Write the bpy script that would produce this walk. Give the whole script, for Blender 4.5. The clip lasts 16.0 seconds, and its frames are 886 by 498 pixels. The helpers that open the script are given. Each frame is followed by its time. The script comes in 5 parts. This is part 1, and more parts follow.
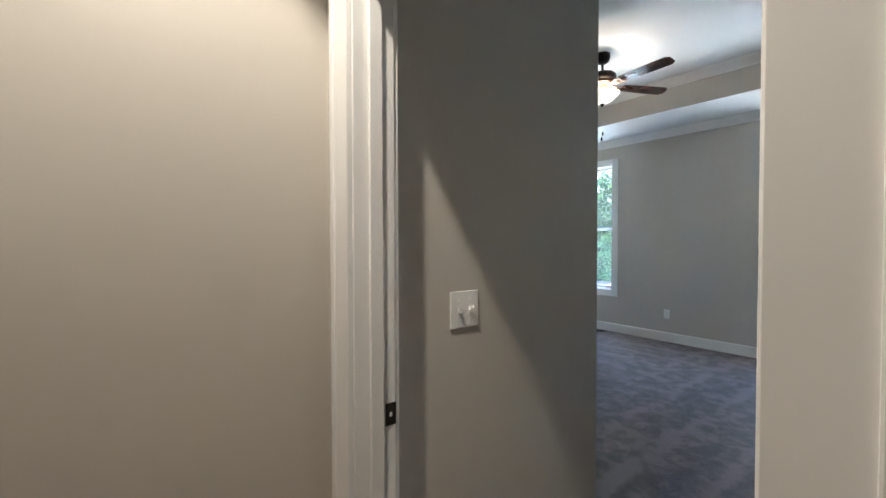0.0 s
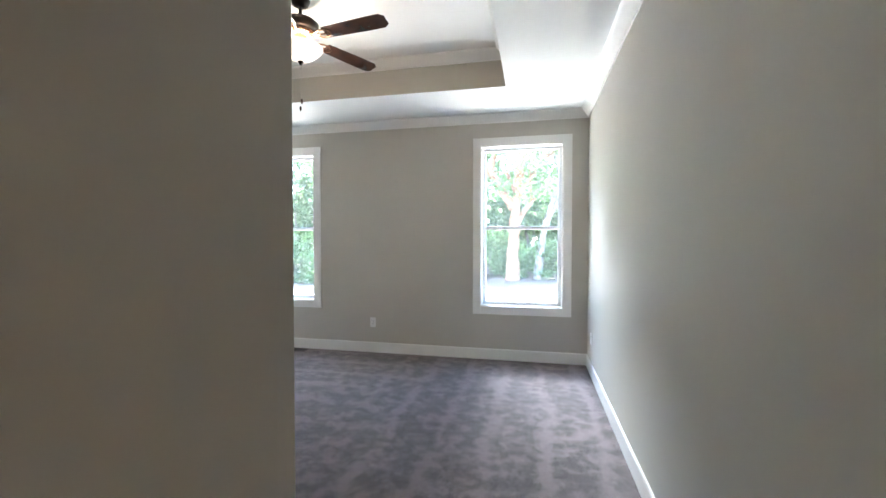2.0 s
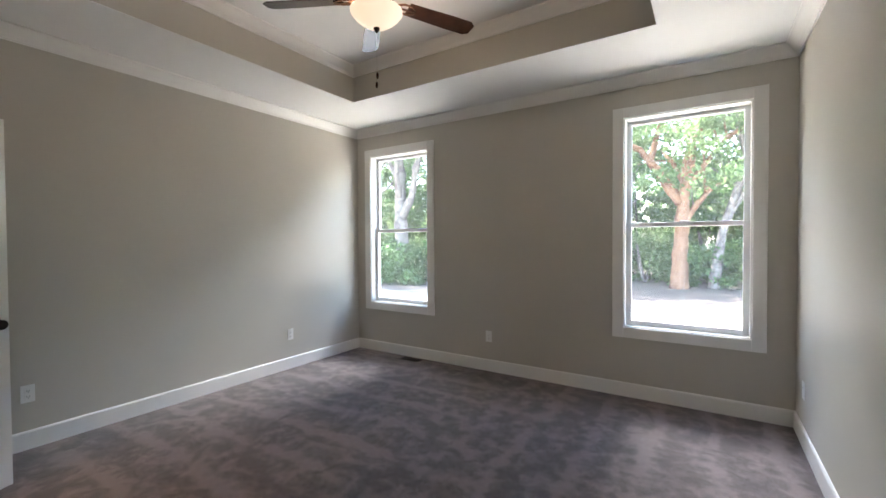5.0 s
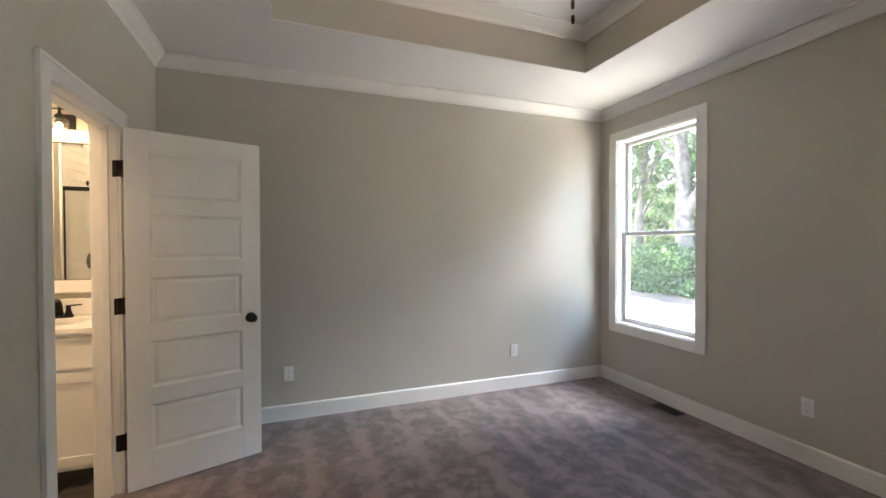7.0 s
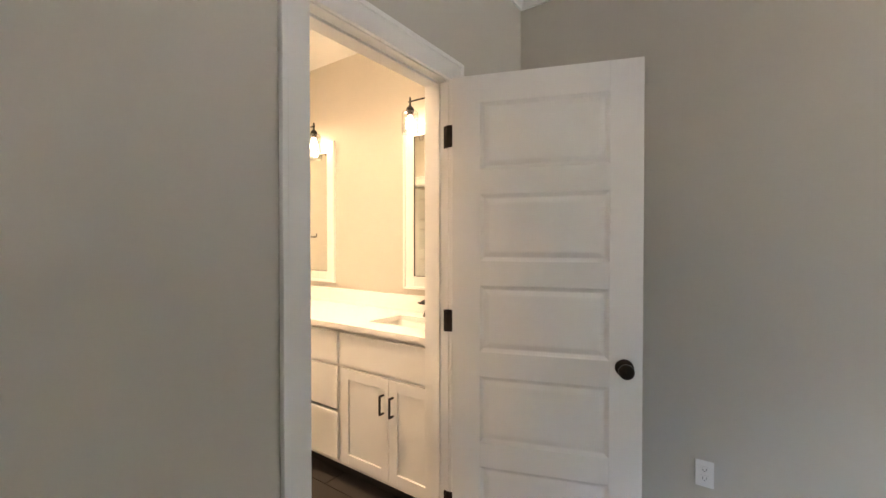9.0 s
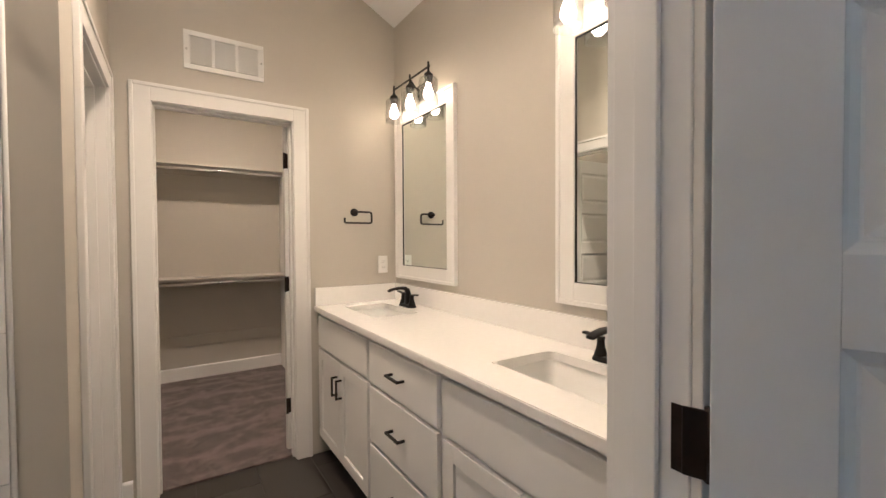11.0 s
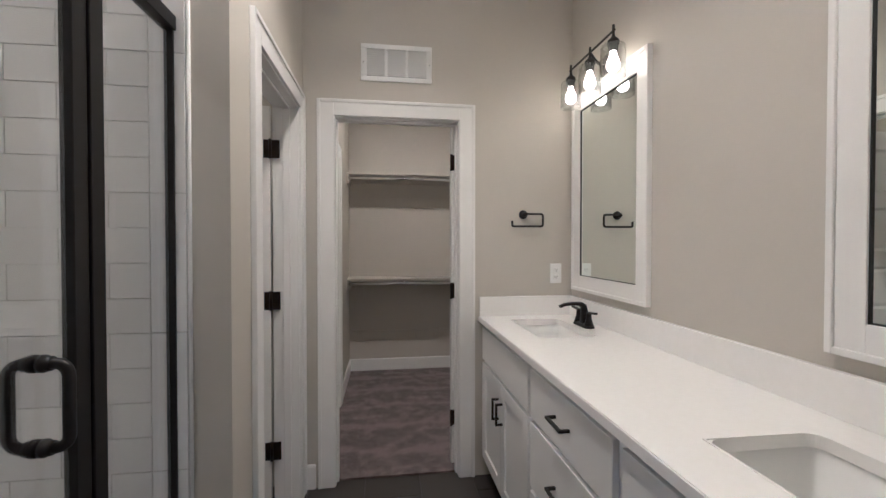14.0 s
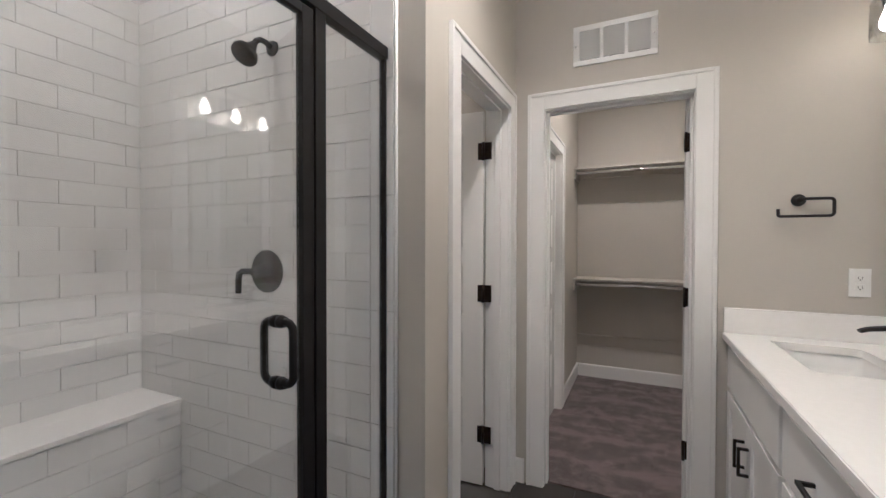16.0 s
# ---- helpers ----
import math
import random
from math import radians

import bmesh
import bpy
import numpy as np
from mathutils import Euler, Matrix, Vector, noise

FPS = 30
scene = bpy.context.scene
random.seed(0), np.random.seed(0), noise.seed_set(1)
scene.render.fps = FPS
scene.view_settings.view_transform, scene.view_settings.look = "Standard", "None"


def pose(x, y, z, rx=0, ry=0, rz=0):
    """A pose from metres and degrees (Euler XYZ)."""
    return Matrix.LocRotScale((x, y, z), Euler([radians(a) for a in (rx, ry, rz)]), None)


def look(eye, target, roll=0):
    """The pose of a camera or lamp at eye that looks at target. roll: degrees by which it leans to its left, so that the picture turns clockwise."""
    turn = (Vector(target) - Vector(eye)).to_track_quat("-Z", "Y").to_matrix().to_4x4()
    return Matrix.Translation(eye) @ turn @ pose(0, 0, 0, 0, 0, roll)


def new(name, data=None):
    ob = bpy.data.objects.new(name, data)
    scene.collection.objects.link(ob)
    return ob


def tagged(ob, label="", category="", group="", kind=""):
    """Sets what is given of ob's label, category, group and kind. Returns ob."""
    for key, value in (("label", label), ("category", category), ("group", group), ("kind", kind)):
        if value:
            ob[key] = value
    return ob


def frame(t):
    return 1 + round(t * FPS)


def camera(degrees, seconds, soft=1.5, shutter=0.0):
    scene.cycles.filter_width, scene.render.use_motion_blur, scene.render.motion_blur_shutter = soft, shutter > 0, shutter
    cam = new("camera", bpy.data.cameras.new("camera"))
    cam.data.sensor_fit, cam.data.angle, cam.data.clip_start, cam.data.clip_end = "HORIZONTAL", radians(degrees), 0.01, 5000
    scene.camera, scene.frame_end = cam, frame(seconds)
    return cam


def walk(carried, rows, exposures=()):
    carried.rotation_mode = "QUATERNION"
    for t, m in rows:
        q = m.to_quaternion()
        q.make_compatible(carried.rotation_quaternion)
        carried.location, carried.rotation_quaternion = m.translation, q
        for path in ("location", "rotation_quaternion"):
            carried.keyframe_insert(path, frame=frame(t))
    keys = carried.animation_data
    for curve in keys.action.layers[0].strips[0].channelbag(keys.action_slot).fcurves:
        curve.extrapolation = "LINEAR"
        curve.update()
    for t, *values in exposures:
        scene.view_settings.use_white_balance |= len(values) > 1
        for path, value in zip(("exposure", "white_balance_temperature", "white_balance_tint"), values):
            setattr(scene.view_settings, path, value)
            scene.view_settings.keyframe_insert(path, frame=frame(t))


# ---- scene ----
cam = camera(94.1, 16.0)
PATH = [
    (0, (4.321, -1.726, 1.35), (2.742, -0.5, 1.306), -0.1),
    (0.5, (4.099, -1.572, 1.359), (2.9, 0.028, 1.321), -0.1),
    (1, (3.922, -1.356, 1.366), (3.097, 0.465, 1.326), -0.1),
    (1.5, (3.843, -1.046, 1.368), (3.279, 0.872, 1.327), -0.0),
    (2, (3.747, -0.781, 1.377), (3.322, 1.172, 1.33), -0.0),
    (2.5, (3.704, -0.559, 1.381), (3.28, 1.395, 1.337), -0.2),
    (3, (3.728, -0.372, 1.376), (3.192, 1.554, 1.337), -0.2),
    (3.5, (3.796, -0.238, 1.399), (3.099, 1.636, 1.351), -0.3),
    (6, (3.789, 0.315, 1.366), (2.356, 1.709, 1.335), -0.1),
    (6.5, (3.655, 0.56, 1.395), (1.996, 1.677, 1.362), -0.1),
    (7, (3.499, 0.834, 1.42), (1.623, 1.526, 1.39), -0.1),
    (7.5, (3.185, 0.981, 1.441), (1.192, 1.15, 1.4), 0.1),
    (8, (2.845, 1.071, 1.408), (0.878, 0.712, 1.376), 0.0),
    (8.5, (2.491, 1.075, 1.408), (0.663, 0.265, 1.378), -0.0),
    (9, (2.138, 0.908, 1.392), (0.503, -0.244, 1.364), -0.0),
    (9.5, (1.814, 0.763, 1.373), (0.379, -0.629, 1.344), -0.0),
    (10, (1.542, 0.589, 1.369), (0.271, -0.955, 1.333), -0.2),
    (12.5, (1.195, -0.098, 1.289), (0.273, -1.872, 1.252), -0.1),
    (13, (1.161, -0.089, 1.29), (0.374, -1.927, 1.256), -0.1),
    (13.5, (1.131, -0.057, 1.325), (0.557, -1.973, 1.291), -0.1),
    (14, (1.089, -0.039, 1.357), (0.815, -2.02, 1.327), -0.0),
    (14.5, (1.002, -0.095, 1.376), (1.08, -2.093, 1.348), 0.1),
    (15, (0.956, -0.137, 1.37), (1.371, -2.093, 1.339), 0.1),
    (15.5, (0.923, -0.137, 1.345), (1.6, -2.019, 1.319), 0.1),
    (16, (0.903, -0.119, 1.336), (1.764, -1.924, 1.307), 0.1),
]
walk(cam, [(t, look(eye, target, roll)) for t, eye, target, roll in PATH],
     [(0.0, 5.0, 5450, 4), (0.5, 5.05, 5250, 4), (0.9, 5.25, 5450, 4), (1.6, 5.5, 6000, 6), (2.6, 5.1, 6350, 9), (3.5, 4.62, 6700, 11), (6.0, 4.5, 7000, 13), (7.0, 4.7, 7150, 13),
      (8.0, 4.92, 7250, 14), (9.0, 5.15, 7000, 15), (10.2, 4.75, 6200, 14), (12.3, 3.75, 4600, 9), (16.0, 4.0, 4550, 9)])

# ---- world and light ----
SUN_EL, SUN_AZ = 50.0, 266.0
world = bpy.data.worlds.new("world")
scene.world = world
world.use_nodes = True
wn = world.node_tree
sky = wn.nodes.new("ShaderNodeTexSky")
sky.sky_type = "NISHITA"
sky.sun_disc = False
sky.sun_elevation, sky.sun_rotation = radians(SUN_EL), radians(SUN_AZ)
wn.links.new(sky.outputs[0], wn.nodes["Background"].inputs[0])
wn.nodes["Background"].inputs[1].default_value = 0.15
sun = new("sun", bpy.data.lights.new("sun", "SUN"))
sun.data.energy, sun.data.angle, sun.data.color = 3.5, radians(0.5), (1.0, 0.95, 0.88)
az, el = radians(SUN_AZ), radians(SUN_EL)
sun.matrix_world = look((0, 0, 20), Vector((0, 0, 20)) - Vector((math.sin(az) * math.cos(el), math.cos(az) * math.cos(el), math.sin(el))))

# unseen area lamp added for the open sky over the tree tops, aimed at both windows
lamp = new("sky_fill", bpy.data.lights.new("sky_fill", "AREA"))
lamp.data.shape, lamp.data.size, lamp.data.size_y = "RECTANGLE", 2.8, 3.0
lamp.data.energy, lamp.data.color = 82.0, (0.86, 0.93, 1.0)
lamp.matrix_world = look((2.15, 9.5, 6.9), (2.15, 3.9, 1.3))

# the hall's recessed ceiling lamp throws a cone down through the doorway
HALL_X, HALL_Y = 3.713, -1.72
lamp = new("hall_spot", bpy.data.lights.new("hall_spot", "SPOT"))
lamp.data.spot_size, lamp.data.spot_blend, lamp.data.shadow_soft_size = radians(80), 0.25, 0.03
lamp.data.energy, lamp.data.color = 3.9, (1.0, 0.79, 0.59)
lamp.matrix_world = pose(HALL_X, HALL_Y, 2.725)

# the bathroom's ceiling lamp shines mostly downwards
lamp = new("bath_spot", bpy.data.lights.new("bath_spot", "SPOT"))
lamp.data.spot_size, lamp.data.spot_blend, lamp.data.shadow_soft_size = radians(125), 0.7, 0.05
lamp.data.energy, lamp.data.color = 6.6, (1.0, 0.72, 0.46)
lamp.matrix_world = pose(1.05, -1.25, 3.0)

BULB, BOWL, HALL, DOWN = 1.7, 0.040, 3.0, 32.0
WARM = (1.0, 0.70, 0.42)


# ---- materials ----
def material(name, base, rough=0.6, metal=0.0, spec=0.5):
    m = bpy.data.materials.new(name)
    m.use_nodes = True
    b = m.node_tree.nodes["Principled BSDF"]
    b.inputs["Base Color"].default_value = (*base, 1)
    b.inputs["Roughness"].default_value = rough
    b.inputs["Metallic"].default_value = metal
    b.inputs["Specular IOR Level"].default_value = spec
    return m


def node(m, kind, **sets):
    n = m.node_tree.nodes.new(kind)
    for k, v in sets.items():
        n.inputs[k].default_value = v
    return n


def wire(m, a, ai, b, bi):
    m.node_tree.links.new(a.outputs[ai], b.inputs[bi])


def varied(m, base, other, scale, fine=0.0, bump=0.0, bump_scale=400.0, distance=0.001, detail=4.0, lo=0.35, hi=0.65, rough=None):
    """Two colours mixed by broad noise, and a fine relief."""
    b = m.node_tree.nodes["Principled BSDF"]
    co = node(m, "ShaderNodeTexCoord")
    n1 = node(m, "ShaderNodeTexNoise", Scale=scale, Detail=detail)
    wire(m, co, "Object", n1, "Vector")
    ramp = node(m, "ShaderNodeValToRGB")
    ramp.color_ramp.elements[0].position, ramp.color_ramp.elements[1].position = lo, hi
    ramp.color_ramp.elements[0].color, ramp.color_ramp.elements[1].color = (*base, 1), (*other, 1)
    wire(m, n1, "Fac", ramp, "Fac")
    wire(m, ramp, "Color", b, "Base Color")
    if bump:
        n2 = node(m, "ShaderNodeTexNoise", Scale=bump_scale, Detail=3.0)
        wire(m, co, "Object", n2, "Vector")
        bp = node(m, "ShaderNodeBump", Strength=bump, Distance=distance)
        wire(m, n2, "Fac", bp, "Height")
        wire(m, bp, "Normal", b, "Normal")
    if rough:
        mr = node(m, "ShaderNodeMapRange")
        mr.inputs["To Min"].default_value, mr.inputs["To Max"].default_value = rough
        wire(m, n1, "Fac", mr, "Value")
        wire(m, mr, "Result", b, "Roughness")
    return m


def clear_glass(name, tint=(1, 1, 1), gleam=0.035, haze=0.0):
    """Thin clear glass: it lets light straight through and gleams more at a slant."""
    m = bpy.data.materials.new(name)
    m.use_nodes = True
    m.node_tree.nodes.remove(m.node_tree.nodes["Principled BSDF"])
    t, g = node(m, "ShaderNodeBsdfTransparent", Color=(*tint, 1)), node(m, "ShaderNodeBsdfGlossy", Roughness=haze)
    lw = node(m, "ShaderNodeLayerWeight", Blend=0.5)
    p = node(m, "ShaderNodeMath")
    p.operation = "POWER"
    p.inputs[1].default_value = 5.0
    wire(m, lw, "Facing", p, 0)
    q = node(m, "ShaderNodeMath")
    q.operation = "MULTIPLY_ADD"
    q.inputs[1].default_value, q.inputs[2].default_value = 0.9, gleam
    wire(m, p, 0, q, 0)
    mix = node(m, "ShaderNodeMixShader")
    wire(m, q, 0, mix, 0)
    wire(m, t, 0, mix, 1)
    wire(m, g, 0, mix, 2)
    wire(m, mix, 0, m.node_tree.nodes["Material Output"], 0)
    return m


def glowing(name, colour, strength):
    m = material(name, (0.8, 0.8, 0.8), 0.5)
    b = m.node_tree.nodes["Principled BSDF"]
    b.inputs["Emission Color"].default_value = (*colour, 1)
    b.inputs["Emission Strength"].default_value = strength
    return m


PAINT = varied(material("greige_paint", (0.5, 0.47, 0.42), 0.55), (0.510, 0.482, 0.425), (0.535, 0.505, 0.448), 1.3, bump=0.12, bump_scale=260, distance=0.0006)
WHITE = varied(material("white_trim_paint", (0.8, 0.79, 0.76), 0.32), (0.78, 0.775, 0.75), (0.82, 0.81, 0.79), 2.5, bump=0.05, bump_scale=90, distance=0.0005)
DOORPAINT = varied(material("white_door_enamel", (0.8, 0.79, 0.76), 0.18), (0.78, 0.775, 0.75), (0.82, 0.81, 0.79), 2.0, bump=0.03, bump_scale=70, distance=0.0005, rough=(0.15, 0.24))
CEILING = varied(material("white_ceiling_paint", (0.8, 0.8, 0.79), 0.8), (0.77, 0.77, 0.765), (0.81, 0.81, 0.80), 1.0, bump=0.15, bump_scale=300, distance=0.0006)
CABINET = varied(material("white_cabinet_paint", (0.8, 0.79, 0.77), 0.35), (0.76, 0.755, 0.74), (0.79, 0.785, 0.77), 3.0, bump=0.03, bump_scale=120, distance=0.0004)
QUARTZ = varied(material("white_quartz", (0.82, 0.81, 0.78), 0.2), (0.845, 0.835, 0.81), (0.86, 0.85, 0.83), 45.0, rough=(0.14, 0.24))
PORCELAIN = material("white_porcelain", (0.83, 0.83, 0.81), 0.08)
BLACK = varied(material("matte_black_metal", (0.007, 0.0065, 0.0065), 0.42, 0.2, 0.4), (0.006, 0.0058, 0.0058), (0.011, 0.010, 0.010), 30.0, rough=(0.36, 0.5))
BRONZE = varied(material("dark_bronze", (0.02, 0.014, 0.011), 0.4, 0.7), (0.016, 0.011, 0.009), (0.03, 0.02, 0.015), 25.0, rough=(0.3, 0.5))
COPPER = material("polished_bronze", (0.32, 0.17, 0.11), 0.25, 0.9)
CHROME = material("chrome", (0.75, 0.75, 0.75), 0.15, 1.0)
PLASTIC = material("white_plastic", (0.8, 0.8, 0.78), 0.35)
# near-black that paints the shaded depth of slots, vents and ducts
SLOT = material("dark_slot", (0.02, 0.02, 0.02), 0.7)
MIRROR = material("mirror_silver", (0.92, 0.965, 0.94), 0.0, 1.0)
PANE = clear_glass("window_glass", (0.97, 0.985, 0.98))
# a faint translucent share paints the bright outdoor glare into the glass
veil = node(PANE, "ShaderNodeBsdfTranslucent", Color=(0.9, 0.94, 0.95, 1))
veiled = node(PANE, "ShaderNodeMixShader", Fac=0.012)
wire(PANE, PANE.node_tree.nodes["Mix Shader"], 0, veiled, 1)
wire(PANE, veil, 0, veiled, 2)
wire(PANE, veiled, 0, PANE.node_tree.nodes["Material Output"], 0)
SHOWERGLASS = clear_glass("shower_glass", (0.975, 0.978, 0.98), 0.105)
SHADEGLASS = clear_glass("shade_glass", (0.95, 0.955, 0.95), 0.13, 0.04)
VINYL = material("white_vinyl", (0.8, 0.81, 0.81), 0.35)
BULBGLOW = glowing("bulb_glow", WARM, BULB)
BOWLGLOW = glowing("bowl_glow", (1.0, 0.80, 0.58), BOWL)
UPGLOW = glowing("inner_bulb_glow", (1.0, 0.80, 0.60), 2.8)
DOWNGLOW = glowing("downlight_glow", (1.0, 0.72, 0.46), DOWN)
HALLGLOW = glowing("hall_lamp_glow", (1.0, 0.80, 0.60), HALL)
WOODBLADE = varied(material("dark_walnut_blade", (0.05, 0.022, 0.015), 0.3), (0.035, 0.016, 0.012), (0.075, 0.03, 0.02), 9.0, bump=0.02, bump_scale=60, rough=(0.12, 0.2))
# wood tone made lighter so the unseen hall floor bounces light onto the walls
HALLWOOD = varied(material("bounce_floor", (0.3, 0.2, 0.13), 0.4), (0.24, 0.16, 0.10), (0.34, 0.24, 0.15), 6.0, bump=0.05, bump_scale=50)
GROUT = varied(material("grey_grout", (0.45, 0.45, 0.44), 0.85), (0.66, 0.655, 0.64), (0.72, 0.715, 0.70), 6.0)
DARKGROUT = material("dark_grout", (0.09, 0.085, 0.08), 0.9)
BARK = varied(material("bark", (0.3, 0.2, 0.14), 0.9), (0.13, 0.065, 0.04), (0.24, 0.14, 0.09), 5.0, bump=0.9, bump_scale=14, distance=0.04)
GREYBARK = varied(material("grey_bark", (0.25, 0.22, 0.2), 0.9), (0.09, 0.08, 0.08), (0.20, 0.185, 0.175), 5.0, bump=0.9, bump_scale=14, distance=0.04)


def ground_material():
    """Pale gravel near the house, brown ground darkened for shade under the trees, with a ragged border between them.
    """
    m = material("gravel_and_tree_shade", (0.4, 0.4, 0.4), 0.95)
    b = m.node_tree.nodes["Principled BSDF"]
    co = node(m, "ShaderNodeTexCoord")
    xyz = node(m, "ShaderNodeSeparateXYZ")
    wire(m, co, "Object", xyz, "Vector")
    n1 = node(m, "ShaderNodeTexNoise", Scale=0.45, Detail=6.0)
    wire(m, co, "Object", n1, "Vector")
    n2 = node(m, "ShaderNodeTexNoise", Scale=7.0, Detail=5.0)
    wire(m, co, "Object", n2, "Vector")
    add = node(m, "ShaderNodeMath")
    add.operation = "MULTIPLY_ADD"
    wire(m, n1, "Fac", add, 0)
    add.inputs[1].default_value = 6.0
    wire(m, xyz, "Y", add, 2)
    rng = node(m, "ShaderNodeMapRange")
    rng.inputs["From Min"].default_value, rng.inputs["From Max"].default_value = 13.2, 14.6
    wire(m, add, 0, rng, "Value")
    cols = []
    # gravel tones, then brown ground with the trees' shade put into its colour
    for lo, hi in (((0.33, 0.31, 0.285), (0.46, 0.44, 0.405)), ((0.04, 0.033, 0.031), (0.12, 0.095, 0.085))):
        mix = node(m, "ShaderNodeMix")
        mix.data_type = "RGBA"
        mix.inputs["A"].default_value, mix.inputs["B"].default_value = (*lo, 1), (*hi, 1)
        m.node_tree.links.new(n2.outputs["Fac"], mix.inputs["Factor"])
        cols.append(mix)
    mix = node(m, "ShaderNodeMix")
    mix.data_type = "RGBA"
    wire(m, rng, "Result", mix, "Factor")
    m.node_tree.links.new(cols[0].outputs["Result"], mix.inputs["A"])
    m.node_tree.links.new(cols[1].outputs["Result"], mix.inputs["B"])
    m.node_tree.links.new(mix.outputs["Result"], b.inputs["Base Color"])
    bp = node(m, "ShaderNodeBump", Strength=0.6, Distance=0.03)
    wire(m, n2, "Fac", bp, "Height")
    wire(m, bp, "Normal", b, "Normal")
    return m


GROUND = ground_material()
ROOFING = material("roofing", (0.08, 0.08, 0.08), 0.9)


def tile_material(name, base, other, rough):
    """Glazed tile whose shade differs a little from piece to piece."""
    m = material(name, base, rough)
    b = m.node_tree.nodes["Principled BSDF"]
    info = node(m, "ShaderNodeObjectInfo")
    mix = node(m, "ShaderNodeMix")
    mix.data_type = "RGBA"
    mix.inputs["A"].default_value, mix.inputs["B"].default_value = (*base, 1), (*other, 1)
    wire(m, info, "Random", mix, "Factor")
    m.node_tree.links.new(mix.outputs["Result"], b.inputs["Base Color"])
    co = node(m, "ShaderNodeTexCoord")
    n = node(m, "ShaderNodeTexNoise", Scale=9.0, Detail=2.0)
    wire(m, co, "Object", n, "Vector")
    bp = node(m, "ShaderNodeBump", Strength=0.08, Distance=0.004)
    wire(m, n, "Fac", bp, "Height")
    wire(m, bp, "Normal", b, "Normal")
    return m


SUBWAY = tile_material("white_subway_glaze", (0.74, 0.74, 0.73), (0.80, 0.80, 0.79), 0.1)
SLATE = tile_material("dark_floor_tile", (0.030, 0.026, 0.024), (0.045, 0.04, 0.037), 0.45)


def carpet_material():
    m = material("taupe_carpet", (0.2, 0.16, 0.15), 1.0, spec=0.1)
    b = m.node_tree.nodes["Principled BSDF"]
    co = node(m, "ShaderNodeTexCoord")
    warp = node(m, "ShaderNodeTexNoise", Scale=2.2, Detail=2.0)
    wire(m, co, "Object", warp, "Vector")
    blot = node(m, "ShaderNodeTexNoise", Scale=8.2, Detail=7.0, Roughness=0.7, Distortion=0.2)
    wire(m, co, "Object", blot, "Vector")
    streaks = []
    for turn, stretch in ((4, (0.9, 7.5, 1)), (-3, (7.0, 0.8, 1))):
        mp = node(m, "ShaderNodeMapping")
        mp.inputs["Rotation"].default_value = (0, 0, radians(turn))
        mp.inputs["Scale"].default_value = stretch
        wire(m, co, "Object", mp, "Vector")
        st = node(m, "ShaderNodeTexNoise", Scale=1.0, Detail=1.5)
        wire(m, mp, "Vector", st, "Vector")
        streaks.append(st)
    xyz = node(m, "ShaderNodeSeparateXYZ")
    wire(m, co, "Object", xyz, "Vector")
    part_of = node(m, "ShaderNodeMapRange")
    part_of.inputs["From Min"].default_value, part_of.inputs["From Max"].default_value = 1.8, 2.9
    wire(m, xyz, "X", part_of, "Value")
    streak = node(m, "ShaderNodeMix")
    m.node_tree.links.new(part_of.outputs["Result"], streak.inputs["Factor"])
    m.node_tree.links.new(streaks[0].outputs["Fac"], streak.inputs["A"])
    m.node_tree.links.new(streaks[1].outputs["Fac"], streak.inputs["B"])
    lines = []
    for way in ("Y", "X"):
        wv = node(m, "ShaderNodeTexWave", Scale=0.86, Distortion=2.2, Detail=2.0)
        wv.inputs["Detail Scale"].default_value = 1.6
        wv.bands_direction = way
        wire(m, co, "Object", wv, "Vector")
        thin = node(m, "ShaderNodeMath")
        thin.operation = "POWER"
        thin.inputs[1].default_value = 7.0
        wire(m, wv, "Fac", thin, 0)
        lines.append(thin)
    line = node(m, "ShaderNodeMix")
    m.node_tree.links.new(part_of.outputs["Result"], line.inputs["Factor"])
    m.node_tree.links.new(lines[0].outputs[0], line.inputs["A"])
    m.node_tree.links.new(lines[1].outputs[0], line.inputs["B"])
    broken = node(m, "ShaderNodeMath")
    broken.operation = "MULTIPLY"
    m.node_tree.links.new(line.outputs["Result"], broken.inputs[0])
    wire(m, warp, "Fac", broken, 1)
    fine = node(m, "ShaderNodeTexNoise", Scale=260.0, Detail=2.0)
    wire(m, co, "Object", fine, "Vector")
    a = node(m, "ShaderNodeMath")
    a.operation = "MULTIPLY_ADD"
    m.node_tree.links.new(streak.outputs["Result"], a.inputs[0])
    a.inputs[1].default_value = 0.2
    wire(m, blot, "Fac", a, 2)
    c = node(m, "ShaderNodeMath")
    c.operation = "MULTIPLY_ADD"
    wire(m, fine, "Fac", c, 0)
    c.inputs[1].default_value = 0.16
    wire(m, a, 0, c, 2)
    d = node(m, "ShaderNodeMath")
    d.operation = "MULTIPLY_ADD"
    wire(m, broken, 0, d, 0)
    d.inputs[1].default_value = 0.3
    wire(m, c, 0, d, 2)
    ramp = node(m, "ShaderNodeValToRGB")
    e = ramp.color_ramp.elements
    e[0].position, e[0].color = 0.62, (0.078, 0.056, 0.053, 1)
    e[1].position, e[1].color = 0.79, (0.185, 0.143, 0.136, 1)
    mid = e.new(0.70)
    mid.color = (0.122, 0.091, 0.086, 1)
    wire(m, d, 0, ramp, "Fac")
    wire(m, ramp, "Color", b, "Base Color")
    bp = node(m, "ShaderNodeBump", Strength=0.7, Distance=0.006)
    wire(m, fine, "Fac", bp, "Height")
    wire(m, bp, "Normal", b, "Normal")
    b.inputs["Sheen Weight"].default_value = 0.3
